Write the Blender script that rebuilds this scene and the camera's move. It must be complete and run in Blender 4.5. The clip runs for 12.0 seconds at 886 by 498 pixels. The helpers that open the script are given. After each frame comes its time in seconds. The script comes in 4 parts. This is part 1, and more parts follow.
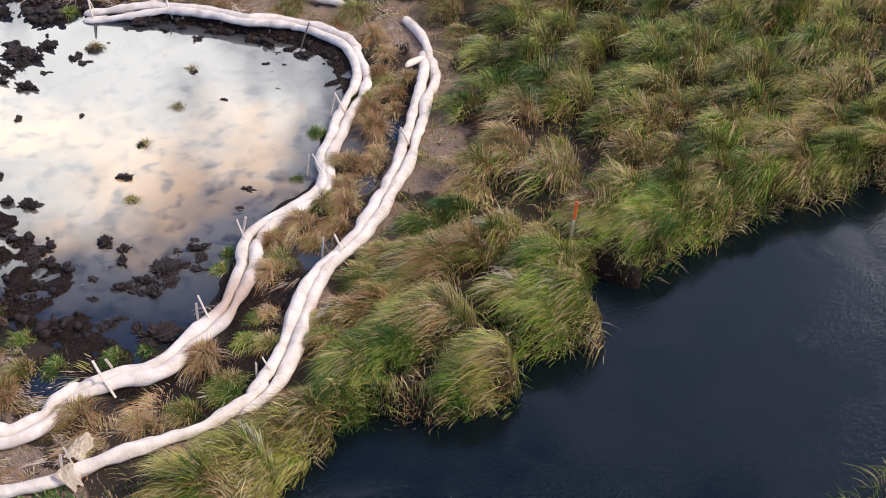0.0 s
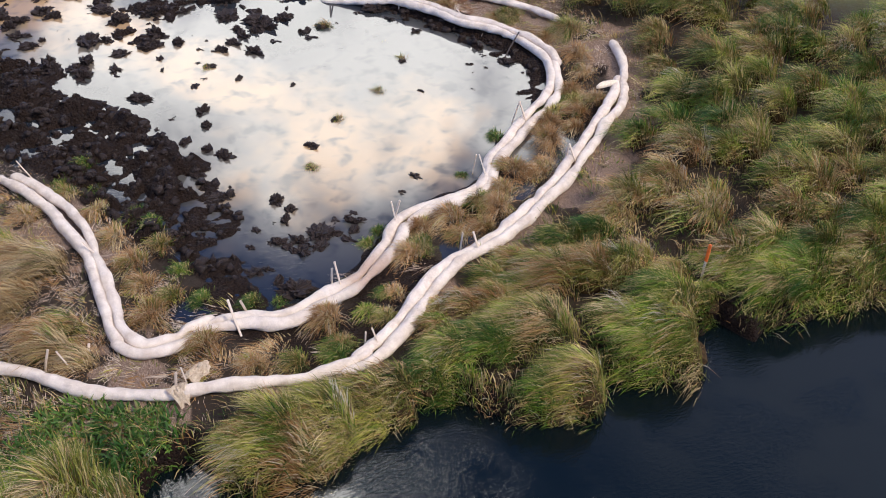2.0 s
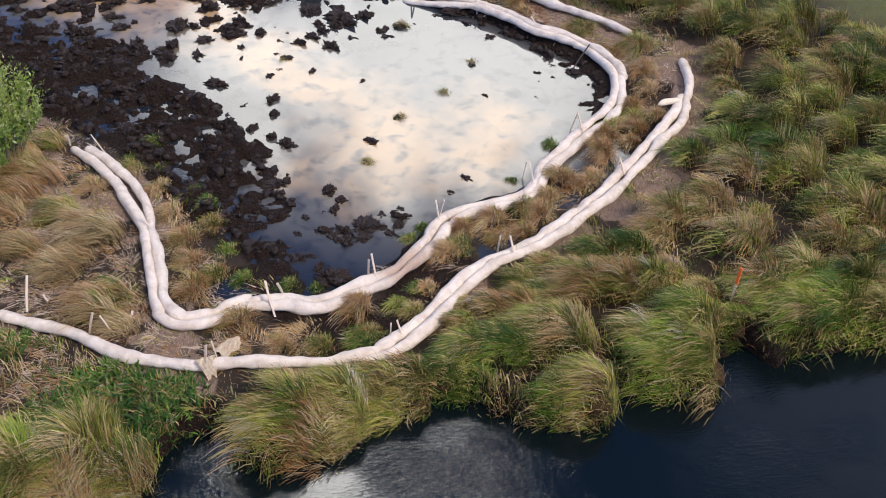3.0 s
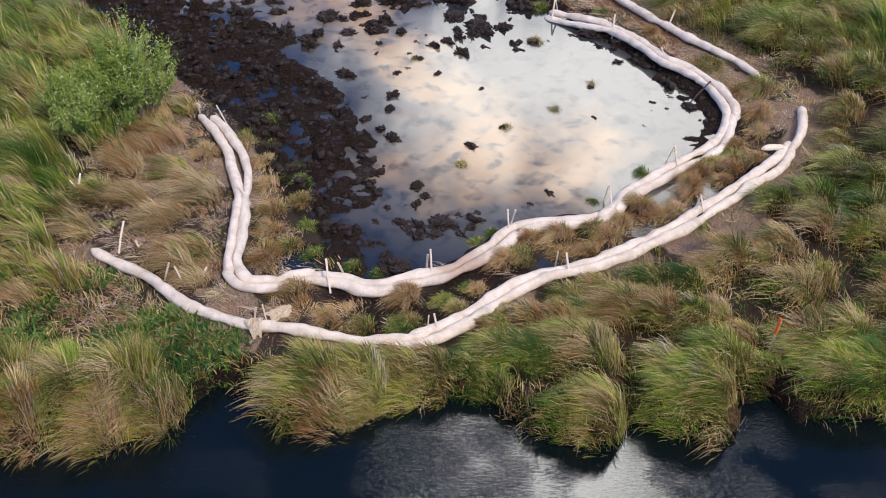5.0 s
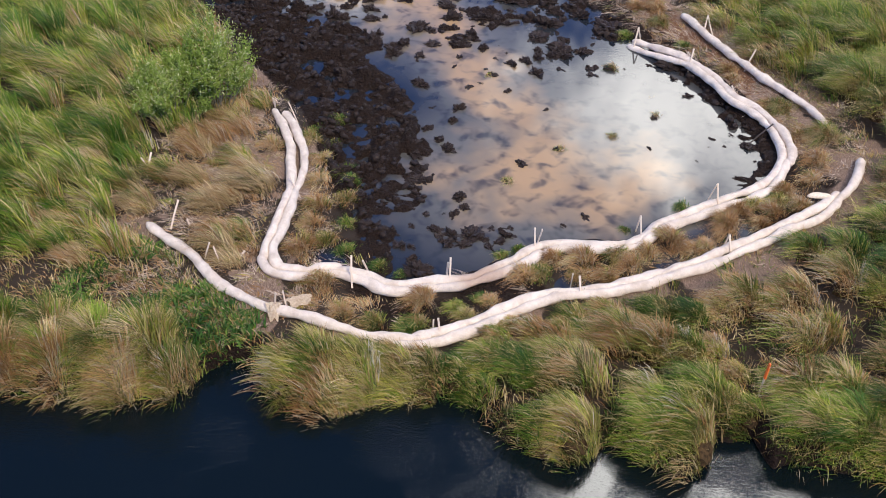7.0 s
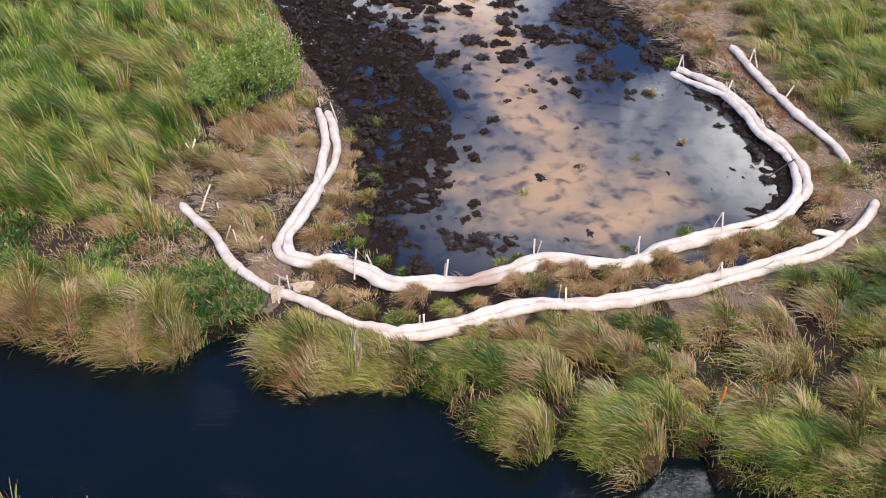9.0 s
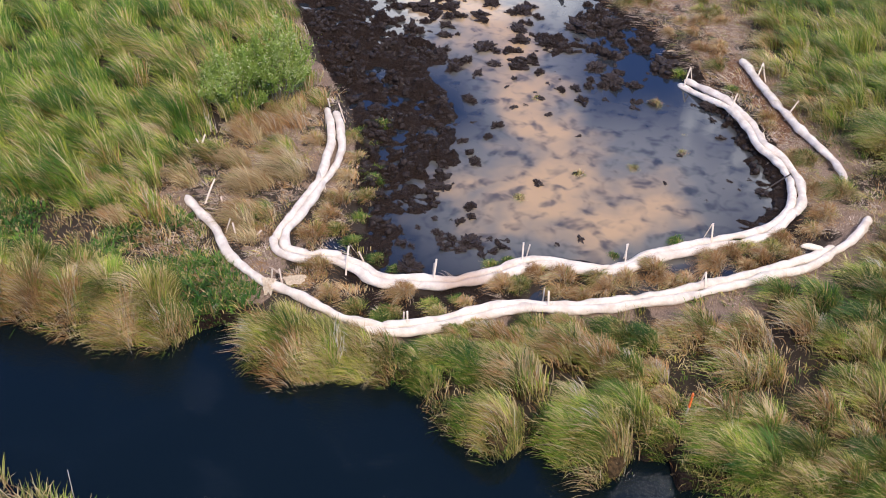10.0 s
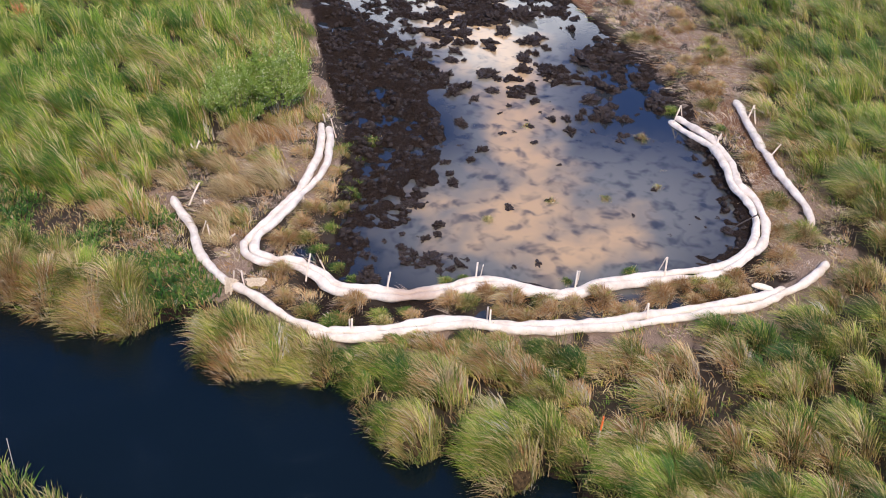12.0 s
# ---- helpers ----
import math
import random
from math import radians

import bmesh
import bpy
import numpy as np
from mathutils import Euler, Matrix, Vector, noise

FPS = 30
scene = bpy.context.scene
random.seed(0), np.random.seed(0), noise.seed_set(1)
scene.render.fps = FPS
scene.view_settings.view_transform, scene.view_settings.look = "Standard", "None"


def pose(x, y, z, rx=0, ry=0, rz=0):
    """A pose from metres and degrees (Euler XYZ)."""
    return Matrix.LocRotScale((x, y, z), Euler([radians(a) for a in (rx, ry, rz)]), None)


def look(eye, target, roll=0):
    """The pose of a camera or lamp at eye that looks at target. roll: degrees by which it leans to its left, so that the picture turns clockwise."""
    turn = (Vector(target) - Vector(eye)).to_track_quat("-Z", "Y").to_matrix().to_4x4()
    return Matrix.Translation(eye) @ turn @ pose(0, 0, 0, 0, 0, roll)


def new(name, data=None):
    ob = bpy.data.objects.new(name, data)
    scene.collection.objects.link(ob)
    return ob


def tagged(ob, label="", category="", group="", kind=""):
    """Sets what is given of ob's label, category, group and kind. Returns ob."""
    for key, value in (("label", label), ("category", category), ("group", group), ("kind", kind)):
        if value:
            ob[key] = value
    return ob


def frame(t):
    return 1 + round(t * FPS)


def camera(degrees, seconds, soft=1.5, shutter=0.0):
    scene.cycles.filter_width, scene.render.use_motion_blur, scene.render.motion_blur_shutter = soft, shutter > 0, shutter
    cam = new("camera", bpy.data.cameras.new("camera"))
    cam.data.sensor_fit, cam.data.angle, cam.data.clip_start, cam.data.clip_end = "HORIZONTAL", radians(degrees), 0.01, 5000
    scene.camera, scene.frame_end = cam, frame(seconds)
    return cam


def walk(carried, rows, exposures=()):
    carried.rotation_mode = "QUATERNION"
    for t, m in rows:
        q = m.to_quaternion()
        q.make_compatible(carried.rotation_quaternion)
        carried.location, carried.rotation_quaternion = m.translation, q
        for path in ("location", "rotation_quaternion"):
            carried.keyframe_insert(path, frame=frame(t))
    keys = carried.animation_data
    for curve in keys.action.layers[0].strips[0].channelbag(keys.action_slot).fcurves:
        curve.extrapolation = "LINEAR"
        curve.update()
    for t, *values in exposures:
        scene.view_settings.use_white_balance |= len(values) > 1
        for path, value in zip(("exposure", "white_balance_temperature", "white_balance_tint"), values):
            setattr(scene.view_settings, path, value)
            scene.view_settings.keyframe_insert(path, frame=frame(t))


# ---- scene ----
cam = camera(42.4, 12.0, soft=1.0)
PATH = [
    (0, (-6.948, 4.473, 13.415), (-5.922, 5.655, 12.171), -0.2),
    (0.5, (-6.591, 3.954, 13.611), (-5.659, 5.215, 12.369), -0.1),
    (1, (-6.208, 3.478, 13.72), (-5.371, 4.807, 12.482), 0.1),
    (1.5, (-5.841, 2.916, 13.871), (-5.103, 4.304, 12.635), 0.4),
    (2, (-5.391, 2.402, 14.024), (-4.745, 3.837, 12.79), 0.6),
    (2.5, (-4.834, 1.894, 14.179), (-4.283, 3.369, 12.947), 0.7),
    (3, (-4.2, 1.414, 14.381), (-3.736, 2.919, 13.148), 1.0),
    (5, (-1.264, -0.061, 14.985), (-1.169, 1.517, 13.76), 1.4),
    (5.5, (-0.539, -0.252, 15.211), (-0.537, 1.329, 13.985), 1.6),
    (6, (0.246, -0.43, 15.419), (0.164, 1.149, 14.194), 1.6),
    (6.5, (0.968, -0.624, 15.609), (0.833, 0.953, 14.386), 1.6),
    (8.5, (3.926, -1.418, 16.483), (3.575, 0.13, 15.265), 1.8),
    (9, (4.687, -1.539, 16.718), (4.285, -0.004, 15.502), 1.9),
    (9.5, (5.465, -1.64, 16.919), (5.016, -0.115, 15.704), 2.0),
    (10, (6.286, -1.696, 17.155), (5.794, -0.185, 15.94), 2.0),
    (10.5, (7.146, -1.719, 17.357), (6.613, -0.22, 16.146), 2.0),
    (11, (7.997, -1.685, 17.555), (7.425, -0.194, 16.35), 2.1),
    (11.5, (8.854, -1.58, 17.72), (8.243, -0.099, 16.522), 2.3),
    (12, (9.79, -1.456, 17.892), (9.138, 0.014, 16.704), 2.5),
]
walk(cam, [(t, look(eye, aim, lean)) for t, eye, aim, lean in PATH],
     [(0.0, -0.2), (1.5, -0.32), (3.0, -0.38), (6.0, -0.33), (9.0, -0.10), (12.0, -0.03)])

# ---- world, sun, exposure ----
SUN_AZ, SUN_EL = 142.0, 46.0        # degrees from +y towards +x, and above the horizon


def heading(az, el):
    a, e = radians(az), radians(el)
    return Vector((math.sin(a) * math.cos(e), math.cos(a) * math.cos(e), math.sin(e)))


class Nodes:
    """Small helper to wire shader nodes."""

    def __init__(self, tree):
        self.tree = tree
        tree.nodes.clear()

    def add(self, kind, props=(), **inputs):
        n = self.tree.nodes.new(kind)
        for k, v in dict(props).items():
            setattr(n, k, v)
        for k, v in inputs.items():
            self.put(n, k, v)
        return n

    def put(self, n, key, v):
        key = key.replace("_", " ")
        sock = n.inputs[int(key[1:])] if key[0] == "i" and key[1:].isdigit() else n.inputs[key]
        if isinstance(v, bpy.types.NodeSocket):
            self.tree.links.new(v, sock)
        else:
            sock.default_value = v

    def math(self, op, a, b=0.0, c=0.0, clamp=False):
        n = self.add("ShaderNodeMath", {"operation": op, "use_clamp": clamp}, i0=a, i1=b)
        if op in ("MULTIPLY_ADD", "SMOOTH_MIN"):
            self.put(n, "i2", c)
        return n.outputs[0]

    def dot(self, a, b):
        return self.add("ShaderNodeVectorMath", {"operation": "DOT_PRODUCT"}, i0=a, i1=b).outputs["Value"]

    def ramp(self, v, lo, hi, a=0.0, b=1.0):
        n = self.add("ShaderNodeMapRange", {"interpolation_type": "SMOOTHSTEP"})
        for i, w in enumerate((v, lo, hi, a, b)):
            self.put(n, "i%d" % i, w)
        return n.outputs[0]

    def noise(self, vec, scale, detail=4.0, rough=0.55, dist=0.0):
        return self.add("ShaderNodeTexNoise", Vector=vec, Scale=scale, Detail=detail, Roughness=rough, Distortion=dist).outputs[0]

    def mix(self, f, a, b):
        n = self.add("ShaderNodeMix", {"data_type": "RGBA"})
        self.put(n, "i0", f)
        for i, v in ((6, a), (7, b)):
            self.put(n, "i%d" % i, v if isinstance(v, bpy.types.NodeSocket) else (*v, 1.0))
        return n.outputs[2]

    def stretch(self, vec, x, y, z):
        return self.add("ShaderNodeMapping", Vector=vec, Scale=(x, y, z)).outputs[0]


def make_world():
    world = bpy.data.worlds.new("sky")
    scene.world = world
    world.use_nodes = True
    n = Nodes(world.node_tree)
    way = n.add("ShaderNodeTexCoord").outputs["Generated"]
    sky = n.add("ShaderNodeTexSky", {"sky_type": "NISHITA", "sun_disc": False, "sun_elevation": radians(SUN_EL),
                                     "sun_rotation": radians(SUN_AZ), "air_density": 1.0, "dust_density": 0.4, "ozone_density": 3.0})
    wisp = n.noise(way, 7.0, 6.0, 0.6, 0.4)
    rag = n.math("SUBTRACT", n.noise(way, 11.0, 5.0, 0.6, 0.3), 0.5)
    total = None
    # broken cumulus: azimuth, elevation, half width, half height, all in degrees
    for az, el, wide, high, gain in ((16, 29.5, 17.5, 7.0, 1.0), (11, 48.5, 8.5, 3.6, 3.6), (-20, 22, 14, 6, 0.42), (75, 30, 14, 9, 0.5), (56, 42, 22, 9, 0.10),
                                     (-120, 45, 40, 22, 0.25), (170, 50, 40, 20, 0.25), (110, 62, 30, 14, 0.25)):
        c = heading(az, el)
        r = Vector((c.y, -c.x, 0)).normalized()
        u = r.cross(c)
        a = n.math("MULTIPLY", n.dot(way, tuple(r)), 1 / math.sin(radians(wide)))
        b = n.math("MULTIPLY", n.dot(way, tuple(u)), 1 / math.sin(radians(high)))
        q = n.math("SUBTRACT", 1.0, n.math("ADD", n.math("MULTIPLY", a, a), n.math("MULTIPLY", b, b)))
        q = n.math("MULTIPLY_ADD", rag, 2.6 if high > 5 else 1.6, q)
        m = n.math("MULTIPLY", n.ramp(q, -0.1, 0.75), n.ramp(n.dot(way, tuple(c)), 0.1, 0.3))
        m = n.math("MULTIPLY", m, gain)
        total = m if total is None else n.math("MAXIMUM", total, m)
    thin = n.ramp(wisp, 0.45, 0.75, 0.0, 0.12)
    deep = n.add("ShaderNodeMix", {"data_type": "RGBA", "blend_type": "MULTIPLY"}, i0=1.0, i6=sky.outputs[0], i7=(0.46, 0.98, 2.0, 1.0)).outputs[2]
    blue = n.add("ShaderNodeBackground", Color=deep, Strength=0.13)
    veil = n.add("ShaderNodeBackground", Color=(0.95, 0.97, 1.0, 1), Strength=0.7)
    cloud = n.add("ShaderNodeBackground", Color=(1.0, 0.985, 0.96, 1), Strength=n.math("MULTIPLY", n.math("MAXIMUM", total, 1.0), CLOUD))
    s1 = n.add("ShaderNodeMixShader", i0=thin, i1=blue.outputs[0], i2=veil.outputs[0])
    s2 = n.add("ShaderNodeMixShader", i0=n.math("MINIMUM", total, 1.0), i1=s1.outputs[0], i2=cloud.outputs[0])
    out = n.add("ShaderNodeOutputWorld", Surface=s2.outputs[0])
    return out


CLOUD = 8.0
make_world()
lamp = bpy.data.lights.new("sun", "SUN")
lamp.energy, lamp.angle, lamp.color = 4.1, radians(5), (1.0, 0.90, 0.76)
sun = new("sun", lamp)
sun.matrix_world = look(heading(SUN_AZ, SUN_EL) * 60, (0, 0, 0))


# ---- materials ----
def material(name):
    m = bpy.data.materials.new(name)
    m.use_nodes = True
    return m, Nodes(m.node_tree)


def finish(n, shader):
    n.add("ShaderNodeOutputMaterial", Surface=shader)


def bump(n, height, strength, distance):
    return n.add("ShaderNodeBump", Height=height, Strength=strength, Distance=distance).outputs[0]


def place(n):
    return n.add("ShaderNodeNewGeometry").outputs["Position"]


def blade_material(name, low, high, dead, dead_part=0.2, gloss=0.5, sere=0.0, thin=0.28):
    """Grass: two leaf tones and a share of dead blades, varied blade by blade and clump by clump."""
    m, n = material(name)
    geo = n.add("ShaderNodeNewGeometry")
    rnd, pos = geo.outputs["Random Per Island"], geo.outputs["Position"]
    clump = n.noise(pos, 0.9, 3.0)
    lock = n.add("ShaderNodeAttribute", {"attribute_name": "tone"}).outputs["Fac"]
    tone = n.math("ADD", n.math("MULTIPLY_ADD", rnd, 0.35, n.math("MULTIPLY", lock, 0.55)), n.ramp(clump, 0.3, 0.7, -0.2, 0.3), clamp=True)
    tone = n.math("POWER", tone, 2.0)
    col = n.mix(tone, low, high)
    pick = n.math("FRACT", n.math("MULTIPLY", rnd, 37.7))
    limit = n.ramp(clump, 0.35, 0.7, dead_part * 0.4, dead_part * 1.8)
    col = n.mix(n.math("LESS_THAN", pick, limit), col, dead)
    if sere:        # withered lower half of the leaf
        along = n.add("ShaderNodeAttribute", {"attribute_name": "along"}).outputs["Fac"]
        k = n.math("MULTIPLY", n.ramp(along, 0.12, 0.66, 1.0, 0.0), n.ramp(n.noise(pos, 0.7, 2.0), 0.35, 0.65, 0.25 * sere, sere))
        col = n.mix(k, col, n.mix(lock, (0.15, 0.085, 0.034), (0.56, 0.36, 0.165)))
    d = n.add("ShaderNodeBsdfPrincipled", Base_Color=col, Roughness=gloss)
    n.put(d, "Specular IOR Level", 0.2)
    t = n.add("ShaderNodeBsdfTranslucent", Color=col)
    s = n.add("ShaderNodeMixShader", i0=thin, i1=d.outputs[0], i2=t.outputs[0])
    finish(n, s.outputs[0])
    return m


GREEN = blade_material("green_grass", (0.016, 0.05, 0.005), (0.30, 0.41, 0.045), (0.56, 0.41, 0.18), 0.14, sere=0.6)
OLIVE = blade_material("olive_grass", (0.06, 0.07, 0.01), (0.62, 0.58, 0.11), (0.55, 0.42, 0.18), 0.2, sere=0.7)
STRAW = blade_material("straw_grass", (0.34, 0.225, 0.10), (0.86, 0.68, 0.37), (0.17, 0.11, 0.06), 0.16)
RUST = blade_material("dry_brown_grass", (0.22, 0.105, 0.036), (0.78, 0.46, 0.20), (0.50, 0.40, 0.27), 0.2)
FRESH = blade_material("fresh_green_leaves", (0.026, 0.075, 0.012), (0.14, 0.24, 0.04), (0.20, 0.20, 0.07), 0.16)
PLUME = blade_material("pale_seed_heads", (0.50, 0.42, 0.32), (0.66, 0.58, 0.48), (0.4, 0.3, 0.2), 0.2, 0.7)
LUSH = blade_material("lush_green_grass", (0.028, 0.085, 0.008), (0.29, 0.40, 0.04), (0.50, 0.42, 0.17), 0.10, sere=0.3)
BRIGHT = blade_material("yellow_green_grass", (0.08, 0.125, 0.01), (0.58, 0.56, 0.08), (0.62, 0.45, 0.22), 0.16, sere=0.45)
LITTER = blade_material("bleached_straw_litter", (0.36, 0.26, 0.19), (0.84, 0.67, 0.52), (0.18, 0.12, 0.08), 0.15)
BLADES = (GREEN, OLIVE, STRAW, RUST, FRESH, PLUME)


def ground_material():
    m, n = material("wet_peat_and_thatch")
    pos = place(n)
    mud = n.add("ShaderNodeAttribute", {"attribute_name": "mud"}).outputs["Fac"]
    straw = n.add("ShaderNodeAttribute", {"attribute_name": "straw"}).outputs["Fac"]
    fine, mid = n.noise(pos, 38.0, 6.0, 0.7), n.noise(pos, 5.0, 5.0, 0.6)
    fibre = n.noise(n.stretch(pos, 60, 14, 30), 1.0, 4.0, 0.7, 1.2)
    soil = n.mix(mid, (0.022, 0.016, 0.012), (0.075, 0.053, 0.037))
    thatch = n.mix(n.ramp(fibre, 0.3, 0.7), (0.105, 0.066, 0.046), (0.40, 0.275, 0.20))
    peat = n.mix(n.ramp(fine, 0.3, 0.75), (0.006, 0.0035, 0.0025), (0.042, 0.024, 0.016))
    peat = n.mix(n.ramp(n.noise(n.stretch(pos, 1.0, 2.2, 1.0), 24.0, 6.0, 0.75, 0.8), 0.56, 0.72, 0.0, 0.85), peat, (0.10, 0.06, 0.04))
    k = n.ramp(n.math("MULTIPLY_ADD", n.math("SUBTRACT", mid, 0.5), 0.9, straw), 0.3, 0.6)
    rust = n.add("ShaderNodeAttribute", {"attribute_name": "rust"}).outputs["Fac"]
    matted = n.mix(n.ramp(fibre, 0.3, 0.7), (0.045, 0.021, 0.012), (0.30, 0.155, 0.085))
    thatch = n.mix(n.ramp(n.math("MULTIPLY_ADD", n.math("SUBTRACT", mid, 0.5), 1.4, rust), 0.3, 0.6), thatch, matted)
    col = n.mix(k, soil, thatch)
    k2 = n.ramp(n.math("MULTIPLY_ADD", n.math("SUBTRACT", mid, 0.5), 0.7, mud), 0.35, 0.6)
    col = n.mix(k2, col, peat)
    turf = n.add("ShaderNodeAttribute", {"attribute_name": "turf"}).outputs["Fac"]
    sward = n.mix(n.ramp(fibre, 0.3, 0.7), n.mix(mid, (0.03, 0.05, 0.012), (0.10, 0.085, 0.03)), n.mix(mid, (0.10, 0.13, 0.03), (0.26, 0.21, 0.09)))
    col = n.mix(turf, col, sward)
    wet = n.ramp(mid, 0.35, 0.7, 0.6, 0.95)
    rough = n.math("MULTIPLY_ADD", k, 0.3, wet, clamp=True)
    crumb = n.add("ShaderNodeTexVoronoi", Vector=pos, Scale=17.0).outputs["Distance"]
    h = n.math("ADD", n.math("ADD", fine, n.math("MULTIPLY", fibre, 0.5)), n.math("MULTIPLY", n.math("MULTIPLY", crumb, k2), -1.6))
    b = n.add("ShaderNodeBsdfPrincipled", Base_Color=col, Roughness=rough, Normal=bump(n, h, 1.0, 0.05))
    n.put(b, "Specular IOR Level", 0.12)
    finish(n, b.outputs[0])
    return m


def peat_material():
    m, n = material("dark_wet_peat")
    pos = place(n)
    fine = n.noise(pos, 30.0, 6.0, 0.7)
    col = n.mix(n.ramp(fine, 0.3, 0.75), (0.006, 0.0035, 0.0025), (0.042, 0.023, 0.015))
    col = n.mix(n.ramp(n.noise(n.stretch(pos, 1.0, 2.2, 1.0), 24.0, 6.0, 0.75, 0.8), 0.56, 0.72, 0.0, 0.8), col, (0.10, 0.058, 0.037))
    b = n.add("ShaderNodeBsdfPrincipled", Base_Color=col, Roughness=n.ramp(fine, 0.3, 0.7, 0.38, 0.85), Normal=bump(n, fine, 1.0, 0.035))
    n.put(b, "Specular IOR Level", 0.30)
    finish(n, b.outputs[0])
    return m


def pond_material():
    """Shallow turbid water: a tan silt plume over dark peat, under a glossy surface."""
    m, n = material("turbid_pond_water")
    pos = place(n)
    x = n.add("ShaderNodeSeparateXYZ", Vector=pos)
    warp = n.noise(pos, 0.6, 3.0, 0.5, 0.2)

    def blob(cx, cy, rx, ry, turn):
        c, s = math.cos(radians(turn)), math.sin(radians(turn))
        dx, dy = n.math("SUBTRACT", x.outputs[0], cx), n.math("SUBTRACT", x.outputs[1], cy)
        a = n.math("DIVIDE", n.math("ADD", n.math("MULTIPLY", dx, c), n.math("MULTIPLY", dy, s)), rx)
        b = n.math("DIVIDE", n.math("SUBTRACT", n.math("MULTIPLY", dy, c), n.math("MULTIPLY", dx, s)), ry)
        return n.math("SUBTRACT", 1.0, n.math("SQRT", n.math("ADD", n.math("MULTIPLY", a, a), n.math("MULTIPLY", b, b))))

    silt = n.math("MAXIMUM", blob(1.35, 23.3, 2.9, 2.6, 55), blob(-0.9, 28.0, 5.0, 1.25, 118))
    silt = n.math("MAXIMUM", silt, blob(2.9, 22.2, 2.6, 1.5, 35))
    silt = n.math("MAXIMUM", silt, blob(-4.5, 33.0, 5.0, 2.0, 130))
    haze = n.math("MAXIMUM", silt, n.math("SUBTRACT", blob(2.6, 23.9, 4.2, 3.2, 50), 0.35))
    silt = n.math("MULTIPLY_ADD", n.math("SUBTRACT", warp, 0.5), 2.4, silt)
    patch = n.noise(pos, 1.9, 2.0, 0.5, 0.3)
    sunk = n.ramp(patch, 0.46, 0.74)
    clear = n.math("SUBTRACT", 1.0, n.math("MULTIPLY", sunk, 0.8))
    col = n.mix(n.math("MULTIPLY", n.ramp(haze, -1.0, 0.25), clear), (0.014, 0.017, 0.022), (0.125, 0.115, 0.095))
    col = n.mix(n.math("MULTIPLY", n.ramp(silt, -0.25, 0.95), clear), col, (0.37, 0.235, 0.12))
    ripple = n.noise(n.stretch(pos, 1.0, 2.4, 1.0), 7.0, 3.0, 0.5, 0.6)
    calm = n.ramp(n.noise(pos, 0.35, 2.0), 0.45, 0.65, 0.05, 1.0)
    b = n.add("ShaderNodeBsdfPrincipled", Base_Color=col, Roughness=0.03, IOR=1.45,
              Normal=bump(n, n.math("MULTIPLY", ripple, calm), 0.25, 0.006))
    n.put(b, "Specular IOR Level", 0.65)
    finish(n, b.outputs[0])
    return m


def creek_material():
    m, n = material("dark_creek_water")
    pos = place(n)
    ripple = n.noise(n.stretch(pos, 1.0, 2.6, 1.0), 9.0, 3.0, 0.55, 0.5)
    calm = n.ramp(n.noise(pos, 0.5, 2.0), 0.4, 0.65, 0.1, 1.0)
    b = n.add("ShaderNodeBsdfPrincipled", Base_Color=(0.003, 0.0058, 0.0066, 1), Roughness=0.012, IOR=1.33, Specular_IOR_Level=0.5,
              Normal=bump(n, n.math("MULTIPLY", ripple, calm), 0.7, 0.016))
    finish(n, b.outputs[0])
    return m


def wattle_material():
    """White netting sleeve with dirt and a few damp brown stains."""
    m, n = material("white_netting_sleeve")
    pos = place(n)
    dirt, stain = n.noise(pos, 3.0, 5.0, 0.65), n.noise(n.add("ShaderNodeMapping", Vector=pos, Location=(4.0, 11.0, 0.0)).outputs[0], 0.55, 3.0)
    weave = n.add("ShaderNodeTexVoronoi", Vector=pos, Scale=70.0).outputs["Distance"]
    col = n.mix(n.ramp(dirt, 0.35, 0.72), (0.77, 0.65, 0.535), (0.56, 0.44, 0.34))
    col = n.mix(n.ramp(stain, 0.62, 0.80, 0.0, 0.45), col, (0.30, 0.19, 0.125))
    col = n.mix(n.ramp(weave, 0.25, 0.6, 0.0, 0.22), col, (0.42, 0.36, 0.30))
    spot = n.add("ShaderNodeVectorMath", {"operation": "DISTANCE"}, i0=pos, i1=(0.30, 18.30, 0.12)).outputs["Value"]
    spot = n.math("MULTIPLY_ADD", n.math("SUBTRACT", dirt, 0.5), 1.2, spot)
    col = n.mix(n.ramp(spot, 0.35, 0.85, 0.7, 0.0), col, (0.34, 0.215, 0.15))
    col = n.mix(n.ramp(n.noise(pos, 1.6, 4.0, 0.7), 0.52, 0.74, 0.0, 0.4), col, (0.40, 0.35, 0.31))
    lump = n.math("ADD", n.noise(pos, 16.0, 4.0, 0.6), n.math("MULTIPLY", weave, 0.3))
    b = n.add("ShaderNodeBsdfPrincipled", Base_Color=col, Roughness=0.85, Normal=bump(n, lump, 0.8, 0.03))
    n.put(b, "Specular IOR Level", 0.2)
    finish(n, b.outputs[0])
    return m


def wood_material(name, a, c):
    m, n = material(name)
    co = n.add("ShaderNodeTexCoord").outputs["Object"]
    info = n.add("ShaderNodeObjectInfo").outputs["Random"]
    grain = n.noise(n.stretch(co, 50, 50, 4), 1.0, 4.0, 0.6, 0.4)
    col = n.mix(n.math("ADD", n.math("MULTIPLY", grain, 0.6), n.math("MULTIPLY", info, 0.4)), a, c)
    b = n.add("ShaderNodeBsdfPrincipled", Base_Color=col, Roughness=0.75, Normal=bump(n, grain, 0.4, 0.004))
    finish(n, b.outputs[0])
    return m


